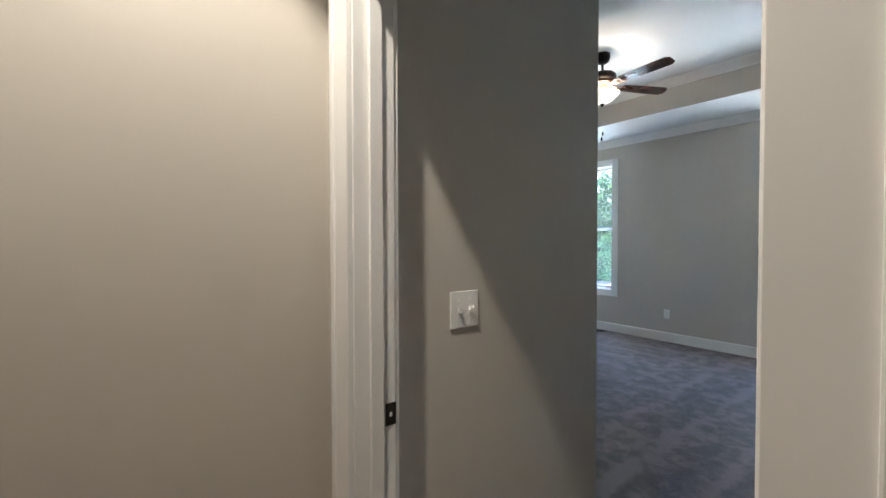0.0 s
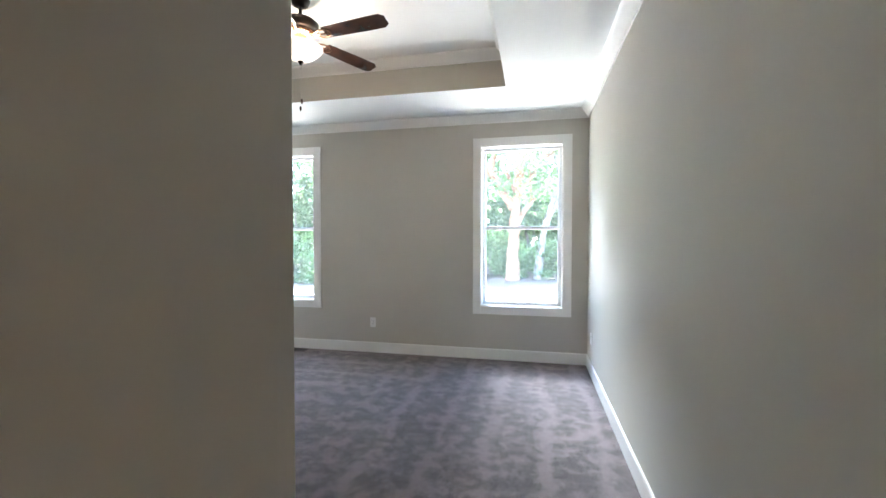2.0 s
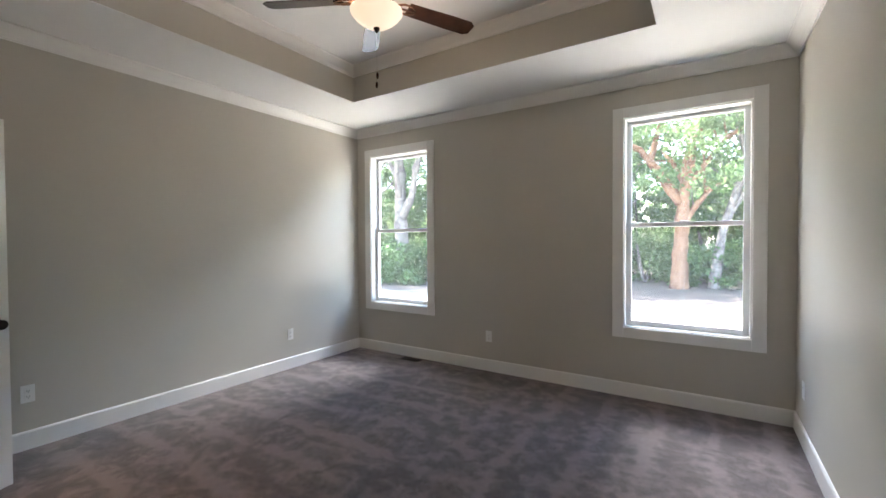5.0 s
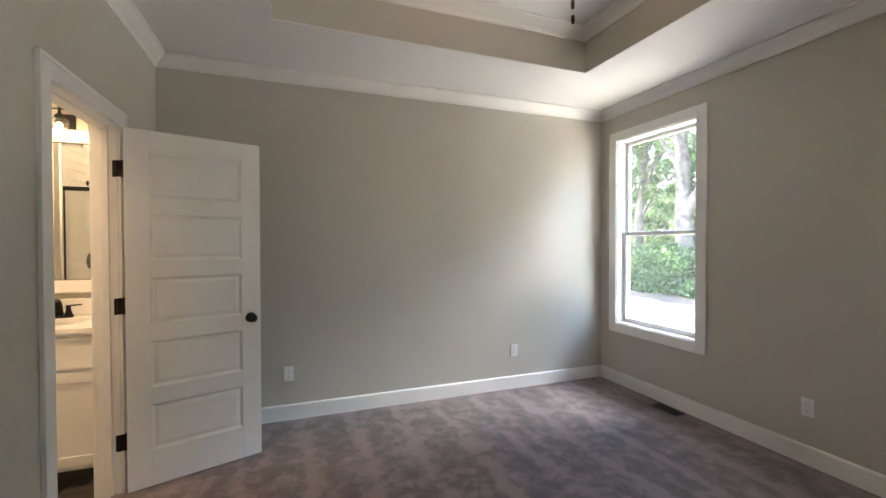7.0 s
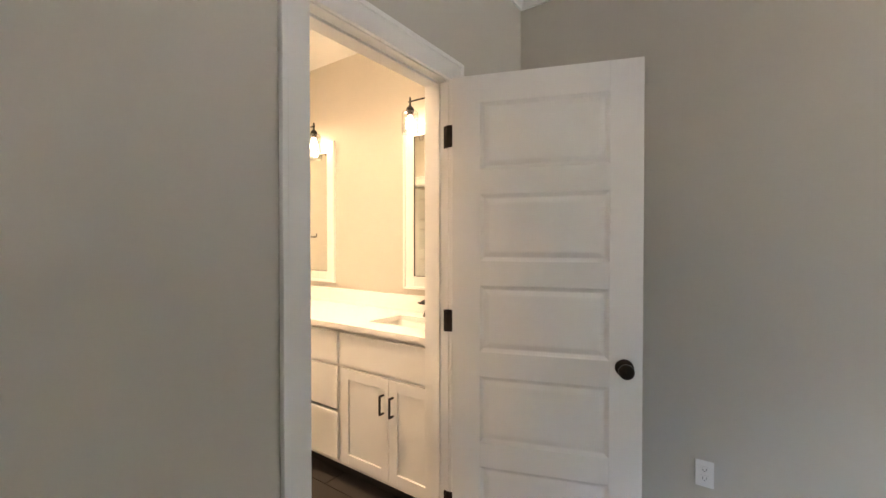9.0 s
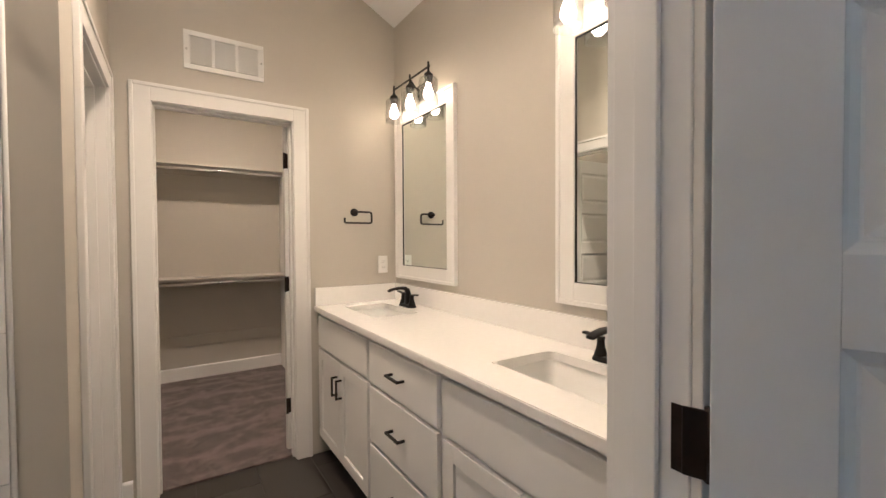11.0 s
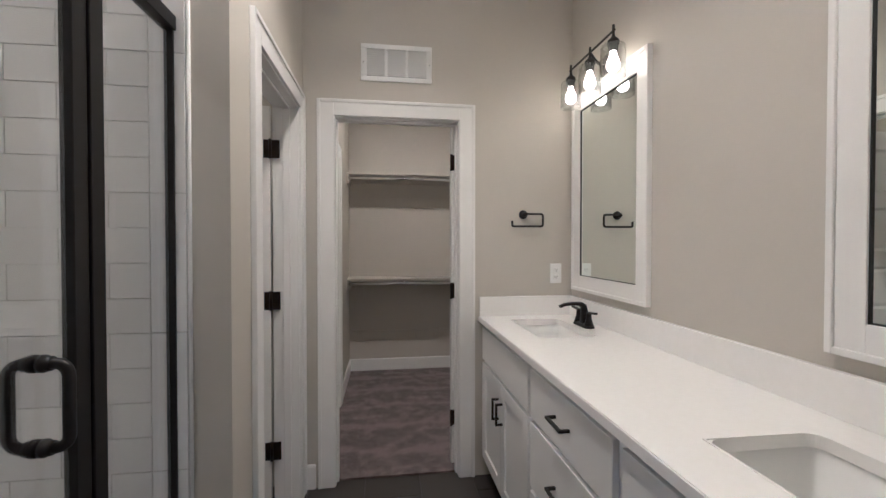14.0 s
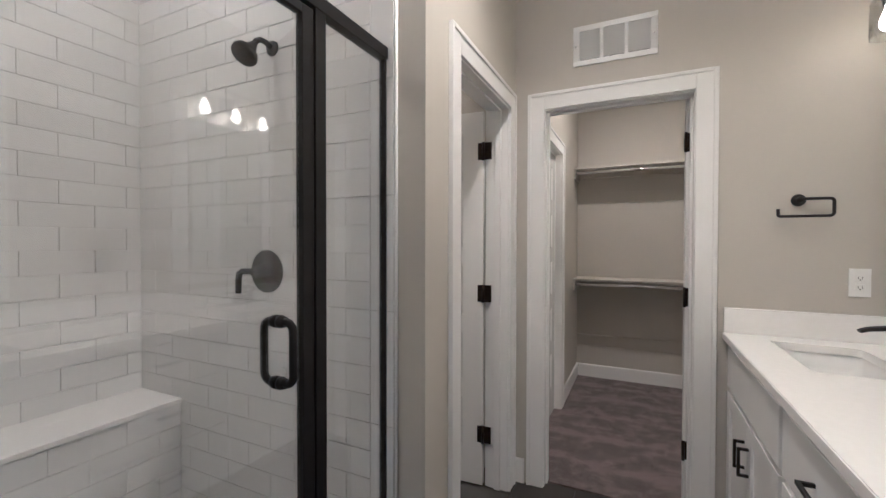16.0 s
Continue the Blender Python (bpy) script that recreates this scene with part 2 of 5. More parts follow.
    b.inputs["Sheen Roughness"].default_value = 0.6
    return m


CARPET = carpet_material()


def leaf_material(name, dark, light):
    m = material(name, dark, 0.5)
    b = m.node_tree.nodes["Principled BSDF"]
    g = node(m, "ShaderNodeNewGeometry")
    mix = node(m, "ShaderNodeMix")
    mix.data_type = "RGBA"
    mix.inputs["A"].default_value, mix.inputs["B"].default_value = (*dark, 1), (*light, 1)
    wire(m, g, "Random Per Island", mix, "Factor")
    m.node_tree.links.new(mix.outputs["Result"], b.inputs["Base Color"])
    tr = node(m, "ShaderNodeBsdfTranslucent")
    m.node_tree.links.new(mix.outputs["Result"], tr.inputs["Color"])
    ms = node(m, "ShaderNodeMixShader", Fac=0.5)
    wire(m, b, 0, ms, 1)
    wire(m, tr, 0, ms, 2)
    wire(m, ms, 0, m.node_tree.nodes["Material Output"], 0)
    return m


LEAF = leaf_material("green_leaves", (0.07, 0.13, 0.05), (0.19, 0.27, 0.12))
DARKLEAF = leaf_material("deep_green_leaves", (0.035, 0.085, 0.03), (0.10, 0.18, 0.065))


# ---- mesh helpers ----
def box(bm, x0, x1, y0, y1, z0, z1, bevel=0.0):
    """A box, its edges rounded off by bevel."""
    m = Matrix.LocRotScale(((x0 + x1) / 2, (y0 + y1) / 2, (z0 + z1) / 2), None, (x1 - x0, y1 - y0, z1 - z0))
    made = bmesh.ops.create_cube(bm, size=1.0, matrix=m)["verts"]
    if bevel:
        edges = list({e for v in made for e in v.link_edges})
        bmesh.ops.bevel(bm, geom=edges, offset=bevel, segments=2, affect="EDGES", profile=0.5)
    return bm


def boxes(*rows, bevel=0.0):
    bm = bmesh.new()
    for r in rows:
        box(bm, *r, bevel=bevel)
    return bm


def lathe(bm, profile, m=Matrix(), steps=24):
    """A body turned round z from (radius, height) pairs, moved by m."""
    rings = []
    for r, z in profile:
        if r < 1e-5:
            rings.append([bm.verts.new(m @ Vector((0, 0, z)))])
        else:
            rings.append([bm.verts.new(m @ Vector((r * math.cos(2 * math.pi * k / steps), r * math.sin(2 * math.pi * k / steps), z))) for k in range(steps)])
    for a, b in zip(rings, rings[1:]):
        for k in range(steps):
            n = (k + 1) % steps
            f = [a[k % len(a)], a[n % len(a)], b[n % len(b)], b[k % len(b)]]
            f = [v for i, v in enumerate(f) if v not in f[:i]]
            if len(f) > 2:
                bm.faces.new(f).smooth = True
    return bm


def tube(bm, points, radius, steps=12, flat=1.0, cap=True):
    """A rod along points; radius one number or one for each point. Its frame is carried along without twisting."""
    pts = [Vector(p) for p in points]
    radii = radius if isinstance(radius, (list, tuple)) else [radius] * len(pts)
    rings, side = [], None
    for i, p in enumerate(pts):
        way = (pts[min(i + 1, len(pts) - 1)] - pts[max(i - 1, 0)]).normalized()
        if side is None:
            side = way.cross(Vector((0, 0, 1)) if abs(way.z) < 0.9 else Vector((0, 1, 0)))
        side = (side - way * side.dot(way)).normalized()
        up = side.cross(way).normalized()
        rings.append([bm.verts.new(p + radii[i] * (math.cos(a) * side + flat * math.sin(a) * up)) for a in (2 * math.pi * k / steps for k in range(steps))])
    for a, b in zip(rings, rings[1:]):
        for k in range(steps):
            bm.faces.new((a[k], a[(k + 1) % steps], b[(k + 1) % steps], b[k])).smooth = steps > 5
    if cap:
        bm.faces.new(rings[0][::-1])
        bm.faces.new(rings[-1])
    return bm


def arc(centre, radius, a0, a1, u, v, n=6):
    """Points on an arc in the plane of u and v, from a0 to a1 degrees."""
    c, u, v = Vector(centre), Vector(u), Vector(v)
    return [c + radius * (math.cos(radians(a0 + (a1 - a0) * k / n)) * u + math.sin(radians(a0 + (a1 - a0) * k / n)) * v) for k in range(n + 1)]


def mesh(name, bm, mat):
    bmesh.ops.recalc_face_normals(bm, faces=bm.faces)
    d = bpy.data.meshes.new(name)
    bm.to_mesh(d)
    bm.free()
    for one in mat if isinstance(mat, (list, tuple)) else [mat]:
        d.materials.append(one)
    return d


def part(name, bm, mat, parent=None, label=""):
    ob = new(name, mesh(name, bm, mat))
    ob.parent = parent
    if label:
        ob["label"] = label
    return ob


def setting(name, bm, mat, label, category):
    return tagged(part(name, bm, mat), label, category, kind="structure")


def thing(name, at, label, category, group="", kind=""):
    e = new(name)
    e.empty_display_size = 0.1
    e.matrix_world = at if isinstance(at, Matrix) else pose(*at)
    return tagged(e, label, category, group, kind)


def inset(poly, d):
    """A rectilinear plan outline (counter-clockwise) moved inwards by d."""
    out, n = [], len(poly)
    for i in range(n):
        p, a, b = Vector(poly[i]), Vector(poly[i - 1]), Vector(poly[(i + 1) % n])
        e1, e2 = (p - a).normalized(), (b - p).normalized()
        out.append(p + d * (Vector((-e1.y, e1.x)) + Vector((-e2.y, e2.x))))
    return out


def moulding(poly, profile):
    """A mitred run of moulding inside a plan outline; profile of (inset, height) pairs, closed."""
    bm = bmesh.new()
    rows = [[bm.verts.new((p.x, p.y, z)) for p in inset(poly, d)] for d, z in profile]
    n = len(poly)
    for a, b in zip(rows, rows[1:] + rows[:1]):
        for k in range(n):
            bm.faces.new((a[k], a[(k + 1) % n], b[(k + 1) % n], b[k]))
    return bm


def holed_slab(xs, ys, holes, z0, z1):
    """A flat slab on the grid of xs and ys, without the cells named in holes."""
    bm = bmesh.new()
    grid = {(i, j, k): bm.verts.new((x, y, z)) for i, x in enumerate(xs) for j, y in enumerate(ys) for k, z in enumerate((z0, z1))}
    cells = {(i, j) for i in range(len(xs) - 1) for j in range(len(ys) - 1)} - set(holes)
    for i, j in cells:
        for k in (0, 1):
            bm.faces.new([grid[c] for c in ((i, j, k), (i + 1, j, k), (i + 1, j + 1, k), (i, j + 1, k))])
        for di, dj, a, b in ((-1, 0, (0, 0), (0, 1)), (1, 0, (1, 0), (1, 1)), (0, -1, (0, 0), (1, 0)), (0, 1, (0, 1), (1, 1))):
            if (i + di, j + dj) not in cells:
                bm.faces.new([grid[c] for c in ((i + a[0], j + a[1], 0), (i + b[0], j + b[1], 0), (i + b[0], j + b[1], 1), (i + a[0], j + a[1], 1))])
    bmesh.ops.delete(bm, geom=[v for v in bm.verts if not v.link_faces], context="VERTS")
    return bm


def base_run(x0, y0, x1, y1, side):
    """Skirting along a wall line; side: the way into the room."""
    bm = bmesh.new()
    sx, sy = side
    t, h = 0.014, 0.133
    prof = [(0, 0), (t, 0), (t, h - 0.012), (t * 0.75, h - 0.004), (t * 0.4, h), (0, h)]
    ends = []
    for x, y in ((x0, y0), (x1, y1)):
        ends.append([bm.verts.new((x + sx * d, y + sy * d, z)) for d, z in prof])
    for k in range(len(prof)):
        n = (k + 1) % len(prof)
        bm.faces.new((ends[0][k], ends[0][n], ends[1][n], ends[1][k]))
    bm.faces.new(ends[0][::-1])
    bm.faces.new(ends[1])
    return bm


# ---- the plan ----
N, S, E, W = 3.90, -0.07, 4.33, 0.0
SOFFIT, TRAY = 2.77, 3.10
TX0, TX1, TY0, TY1 = 0.79, 3.50, 0.74, 3.045
VX, VEND, DOORY = 3.327, -0.11, -1.175
HALLY = -1.29
BN, BS, BW, BE = -0.185, -2.378, -0.012, 1.535
SHS, SHE, GX = -1.31, 3.10, 1.69
CLN, CLS, CLE = -2.493, -4.45, 1.470
TOP = 3.16

# floors
setting("floor_bedroom", boxes((W, E, -0.11, N, -0.05, 0.010), (VX, E, -1.2, -0.11, -0.05, 0.010)), CARPET, "taupe cut-pile carpet with brushed nap marks", "carpet")
setting("floor_closet", boxes((-0.1, CLE, CLS, -2.43, -0.05, 0.010), (CLE, CLE + 0.1, -3.49, -2.79, -0.05, 0.010)), CARPET, "taupe cut-pile carpet in the closet", "carpet")
setting("floor_hall", boxes((3.262, 5.6, -4.0, -1.2, -0.05, 0.0)), HALLWOOD, "unseen hall floor, lightened to bounce light upwards", "floor")

# outer walls: north with two window openings
WIN = ((0.135, 1.181), (3.08, 4.16))
WZ0, WZ1, CASE = 0.527, 2.515, 0.09
o = [(a + CASE - 0.006, b - CASE + 0.006) for a, b in WIN]
oz0, oz1 = WZ0 + CASE - 0.006, WZ1 - CASE + 0.006
NB = N + 0.16
setting("wall_north", boxes((-0.16, o[0][0], N, NB, -0.4, TOP), (o[0][1], o[1][0], N, NB, -0.4, TOP), (o[1][1], E + 0.14, N, NB, -0.4, TOP),
        (*o[0], N, NB, -0.4, oz0), (*o[0], N, NB, oz1, TOP), (*o[1], N, NB, -0.4, oz0), (*o[1], N, NB, oz1, TOP)), PAINT, "greige painted wall with two windows", "wall")
setting("wall_west", boxes((-0.16, W, -0.107, N, -0.4, TOP), (-0.16, BW, -4.55, -0.107, -0.4, TOP)), PAINT, "greige painted wall", "wall")
setting("wall_east", boxes((E, E + 0.14, HALLY + 0.02, N, -0.4, TOP)), PAINT, "greige painted wall", "wall")
# south wall of the bedroom, with the bathroom doorway
BD0, BD1, BDH = 0.695, 1.421, 2.084
setting("wall_south", boxes((W, BD0, BN, S, -0.05, TOP), (BD1, 3.17, BN, S, -0.05, TOP), (BD0, BD1, BN, S, BDH, TOP)), PAINT, "greige painted wall with a doorway", "wall")
setting("wall_entry", boxes((3.17, VX, -1.172, VEND, -0.05, TOP), bevel=0.006), PAINT, "greige painted wall beside the entry", "wall")
ED0, ED1, EDH = 3.395, 4.222, 2.066
HX = 3.262
setting("wall_hall", boxes((HX, ED0, HALLY, DOORY, -0.05, TOP), (ED1, E, HALLY, DOORY, -0.05, TOP), (ED0, ED1, HALLY, DOORY, EDH, TOP), (E, 5.6, HALLY, HALLY + 0.019, -0.05, TOP)), PAINT, "greige painted hall wall with a doorway", "wall")
setting("wall_hall_south", boxes((HX, 5.6, -4.1, -4.0, -0.05, TOP)), PAINT, "greige painted hall wall", "wall")
setting("wall_hall_west", boxes((3.17, HX, -4.1, -1.1725, -0.05, TOP)), PAINT, "greige painted hall wall", "wall")
setting("wall_hall_east", boxes((5.6, 5.7, -4.1, HALLY + 0.019, -0.05, TOP)), PAINT, "greige painted hall wall", "wall")
# bathroom, shower, water closet and closet
CD0, CD1 = 0.66, 1.38
WD0, WD1 = -2.266, -1.566
setting("wall_vanity_end", boxes((BW, CD0, CLN, BS, -0.05, TOP), (CD1, BE + 0.115, CLN, BS, -0.05, TOP), (CD0, CD1, CLN, BS, 2.065, TOP)), PAINT, "greige painted wall with the closet doorway", "wall")
setting("wall_toilet_room", boxes((BE, BE + 0.115, BS, WD0, -0.05, TOP), (BE, BE + 0.115, WD1, SHS, -0.05, TOP), (BE, BE + 0.115, WD0, WD1, 2.065, TOP),
        (BE + 0.115, SHE + 0.07, SHS - 0.115, SHS, -0.05, TOP)), PAINT, "greige painted wall with a narrow doorway", "wall")
setting("wall_toilet_room_back", boxes((BE + 0.115, 3.0, CLN, -2.45, -0.05, TOP), (3.0, 3.1, CLN, SHS - 0.115, -0.05, TOP)), PAINT, "greige painted wall", "wall")
setting("wall_shower_east", boxes((SHE, 3.17, SHS, BN, -0.05, TOP)), GROUT, "shower wall", "wall")
CDY0, CDY1 = -3.49, -2.79
setting("wall_closet", boxes((CLE, CLE + 0.1, CLS, CDY0, -0.05, TOP), (CLE, CLE + 0.1, CDY1, CLN, -0.05, TOP), (CLE, CLE + 0.1, CDY0, CDY1, 2.05, TOP)), PAINT, "greige painted closet wall with a doorway", "wall")
setting("wall_closet_south", boxes((-0.16, CLE + 0.1, CLS - 0.14, CLS, -0.05, TOP)), PAINT, "greige painted wall behind the closet shelves", "wall")

# unseen box of walls, added to stop daylight leaking in behind the closet
setting("wall_light_block", boxes((CLE + 0.1, 3.17, -4.59, CLS, -0.05, TOP), (CLE + 0.1, 3.17, CLS, CLN, -0.05, -0.01), (3.0, 3.17, CLS, CLN, -0.05, TOP), (CLE + 0.1, 3.0, CLS, CLN, 2.743, 2.78)), PAINT, "unseen walls added beyond the closet to block daylight", "wall")

# ceilings
soffit = holed_slab([W, TX0, VX, TX1, E], [DOORY, S, TY0, TY1, N], [(0, 0), (1, 0), (1, 2), (2, 2)], SOFFIT, SOFFIT + 0.005)
box(soffit, TX0 - 0.02, TX1 + 0.02, TY0 - 0.02, TY1 + 0.02, TRAY, TRAY + 0.03)
setting("ceiling_bedroom", soffit, CEILING, "white tray ceiling", "ceiling")
setting("wall_tray", holed_slab([TX0 - 0.02, TX0, TX1, TX1 + 0.02], [TY0 - 0.02, TY0, TY1, TY1 + 0.02], [(1, 1)], SOFFIT + 0.005, TRAY), PAINT, "greige painted sides of the tray ceiling", "wall")
bm = bmesh.new()
prof = [(BW, 2.80), (0.43, 3.03), (3.2, 3.03), (3.2, 3.06), (0.42, 3.06), (BW, 2.83)]
a, b = ([bm.verts.new((x, y, z)) for x, z in prof] for y in (BS, BN))
for k in range(6):
    bm.faces.new((a[k], a[(k + 1) % 6], b[(k + 1) % 6], b[k]))
bm.faces.new(a), bm.faces.new(b[::-1])
setting("ceiling_bathroom", bm, CEILING, "white bathroom ceiling with a sloped edge", "ceiling")
setting("ceiling_closet", boxes((-0.1, CLE, CLS, CLN, 2.743, 2.78), (BE + 0.115, 3.0, CLN, SHS - 0.115, 2.743, 2.78)), CEILING, "white closet ceiling", "ceiling")
setting("ceiling_hall", boxes((3.262, 5.6, -4.0, HALLY, 2.743, 2.78)), CEILING, "white hall ceiling", "ceiling")
# unseen slab, added only to shut sun and sky out of the rooms
setting("roof", boxes((-0.6, 5.9, -4.6, 4.5, TOP, TOP + 0.12)), ROOFING, "unseen flat slab added to keep daylight out of the rooms", "roof")

# crown mouldings
room = [(W, S), (VX, S), (VX, DOORY), (E, DOORY), (E, N), (W, N)]


def crown(name, poly, z, drop, out, label):
    prof = [(0, z), (out, z), (out, z - 0.010), (out * 0.86, z - 0.016)]
    for k in range(1, 8):
        u = k / 8
        prof.append((out * 0.86 * (1 - u) ** 0.8 + 0.012 * u, z - 0.016 - (drop - 0.034) * u ** 1.15))
    prof += [(0.012, z - drop + 0.008), (0.012, z - drop), (0, z - drop)]
    return setting(name, moulding(poly, prof), WHITE, label, "moulding")


crown("trim_crown", room, SOFFIT, 0.09, 0.085, "white crown moulding round the bedroom")
crown("trim_tray_crown", [(TX0, TY0), (TX1, TY0), (TX1, TY1), (TX0, TY1)], TRAY, 0.088, 0.082, "white crown moulding inside the tray ceiling")

# skirting
for x0, y0, x1, y1, side in ((W, 0.0, W, N, (1, 0)), (W, N, E, N, (0, -1)), (E, DOORY, E, N, (-1, 0)), (W, S, 0.63, S, (0, 1)), (1.517, S, 3.19, S, (0, 1)),
                             (VX, DOORY, VX, VEND, (1, 0)), (1.475, BS, BE, BS, (0, 1)), (BE, BS, BE, -2.35, (-1, 0)), (BE, -1.485, BE, SHS, (-1, 0)),
                             (BE, SHS, 1.64, SHS, (0, 1)), (-0.02, CLS, CLE, CLS, (0, 1)), (CLE, CLS, CLE, -3.60, (-1, 0)), (3.262, -4.0, 3.262, HALLY - 0.02, (1, 0))):
    setting("baseboard", base_run(x0, y0, x1, y1, side), WHITE, "white painted baseboard along the wall", "baseboard")


# ---- windows ----
def window(name, a, b):
    e = thing(name, (0, 0, 0), "white double-hung window with picture-frame casing", "window", "bedroom windows", "structure")
    for n, r in (("casing", (a, a + CASE, WZ0, WZ1)), ("casing", (b - CASE, b, WZ0, WZ1)), ("casing", (a + CASE, b - CASE, WZ1 - CASE, WZ1)), ("casing", (a + CASE, b - CASE, WZ0, WZ0 + CASE))):
        part(n, boxes((r[0], r[1], N - 0.018, N, r[2], r[3]), bevel=0.003), WHITE, e)
    i0, i1, j0, j1 = a + CASE - 0.006, b - CASE + 0.006, WZ0 + CASE - 0.006, WZ1 - CASE + 0.006
    t = 0.016
    for n, r in (("jamb", (i0, i0 + t, N - 0.004, NB, j0, j1)), ("jamb", (i1 - t, i1, N - 0.004, NB, j0, j1)), ("jamb", (i0 + t, i1 - t, N - 0.004, NB, j1 - t, j1)), ("sill", (i0 + t, i1 - t, N - 0.004, NB + 0.02, j0, j0 + t))):
        part(n, boxes(r, bevel=0.002), WHITE, e)
    i0, i1, j0, j1 = i0 + t, i1 - t, j0 + t, j1 - t
    mid = 1.505
    for (y0, y1, z0, z1, w) in ((N + 0.105, N + 0.135, mid - 0.018, j1, 0.038), (N + 0.068, N + 0.100, j0, mid + 0.018, 0.042)):
        sash = part("sash", boxes((i0, i0 + w, y0, y1, z0, z1), (i1 - w, i1, y0, y1, z0, z1), (i0 + w, i1 - w, y0, y1, z0, z0 + w), (i0 + w, i1 - w, y0, y1, z1 - w * 0.85, z1), bevel=0.003), VINYL, e)
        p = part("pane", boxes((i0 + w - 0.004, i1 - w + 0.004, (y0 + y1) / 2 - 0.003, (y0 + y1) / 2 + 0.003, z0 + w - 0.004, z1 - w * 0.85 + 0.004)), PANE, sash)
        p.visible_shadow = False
    part("sash_lock", boxes(((i0 + i1) / 2 - 0.03, (i0 + i1) / 2 + 0.03, N + 0.07, N + 0.1, mid + 0.0185, mid + 0.03), bevel=0.004), VINYL, e)
    return e


window("window_1", *WIN[0])
window("window_2", *WIN[1])


# ---- doors ----
def door_frame(name, m, width, height, depth, label, stop=0.04):
    """Jambs, stop and casings of a doorway: local x across the opening, y through the wall from 0 to depth."""
    e = thing(name, m, label, "door frame", kind="structure")
    t = 0.016
    for r in ((-t, 0, 0, depth, 0, height + t), (width, width + t, 0, depth, 0, height + t), (0, width, 0, depth, height, height + t)):
        part("jamb", boxes(r, bevel=0.002), WHITE, e)
    s0, s1 = stop, stop + 0.035
    for r in ((0, 0.011, s0, s1, 0, height), (width - 0.011, width, s0, s1, 0, height), (0.011, width - 0.011, s0, s1, height - 0.011, height)):
        part("stop", boxes(r, bevel=0.002), WHITE, e)
    for y0, sgn in ((0, -1), (depth, 1)):
        def casing(x0, x1, z0, z1, ob):
            """ob: the outer edge, where the thicker band runs."""
            y = sorted((y0, y0 + sgn * 0.014))
            yb = sorted((y0, y0 + sgn * 0.020))
            bw = 0.018
            b2 = boxes((x0, x1, *y, z0, z1), bevel=0.002)
            if ob == "l":
                box(b2, x0 - 0.001, x0 + bw, *yb, z0, z1, 0.003)
            elif ob == "r":
                box(b2, x1 - bw, x1 + 0.001, *yb, z0, z1, 0.003)
            else:
                box(b2, x0 - c + bw, x1 + c - bw, *yb, z1 - bw, z1 + 0.001, 0.003)
            part("casing", b2, WHITE, e)
        c, rv = 0.089, 0.005
        casing(-rv - c, -rv, 0, height + rv + c, "l")
        casing(width + rv, width + rv + c, 0, height + rv + c, "r")
        casing(-rv, width + rv, height + rv, height + rv + c, "t")
    return e


def panel_door(name, m, width, height, label, knob=True, mat=None, hinges=(0.28, 1.05, 1.82), side=-1, flap=0.034):
    """A five-panel door leaf: hinge at the local origin, leaf along +x, thickness along y."""
    e = thing(name, m, label, "door", "white panel doors")
    T, st, top, rail, bot = 0.0175, 0.115, 0.112, 0.100, 0.205
    n = 5
    ph = (height - top - bot - rail * (n - 1)) / n
    rows = [(0, st, -T, T, 0, height), (width - st, width, -T, T, 0, height), (st, width - st, -T, T, 0, bot), (st, width - st, -T, T, height - top, height)]
    zs = []
    for k in range(n):
        z0 = bot + k * (ph + rail)
        zs.append((z0, z0 + ph))
        if k < n - 1:
            rows.append((st, width - st, -T, T, z0 + ph, z0 + ph + rail))
    part("leaf", boxes(*rows, bevel=0.0012), mat or DOORPAINT, e)
    for z0, z1 in zs:
        pb = bmesh.new()
        for s in (-1, 1):
            rings = []
            for d, dep in ((0.0, 0.0005), (0.004, 0.004), (0.013, 0.0095), (0.017, 0.0100), (0.034, 0.0055), (0.040, 0.0050)):
                y = s * (T - dep)
                rings.append([pb.verts.new(p) for p in ((st + d, y, z0 + d), (width - st - d, y, z0 + d), (width - st - d, y, z1 - d), (st + d, y, z1 - d))])
            for a, b in zip(rings, rings[1:]):
                for k in range(4):
                    pb.faces.new((a[k], a[(k + 1) % 4], b[(k + 1) % 4], b[k]))
            pb.faces.new(rings[-1])
        part("panel", pb, mat or DOORPAINT, e)
    if knob:
        for s in (-1, 1):
            kb = bmesh.new()
            turn = pose(width - 0.062, s * T, 0.915, -90 * s, 0, 0)
            lathe(kb, [(0, 0), (0.033, 0), (0.033, 0.004), (0.029, 0.009), (0.014, 0.013), (0.011, 0.030), (0.014, 0.036), (0.024, 0.041), (0.0275, 0.050), (0.0265, 0.058), (0.020, 0.064), (0, 0.066)], turn)
            part("knob", kb, BRONZE, e, "dark bronze round knob")
        part("latch_plate", boxes((width - 0.0005, width + 0.0015, -0.012, 0.012, 0.885, 0.945), bevel=0.0004), BRONZE, e)
    for z in hinges:
        hb = boxes((-0.0015, 0.030, side * T - 0.0015, side * T + 0.0015, z - 0.046, z + 0.046), (-flap, 0.0, side * T - 0.0025, side * T + 0.0025, z - 0.046, z + 0.046), bevel=0.0012)
        lathe(hb, [(0, z - 0.049), (0.0075, z - 0.049), (0.0075, z + 0.049), (0, z + 0.049)], pose(-0.002, side * (T + 0.004), 0), 12)
        part("hinge", hb, BRONZE, e, "black hinge")
    return e


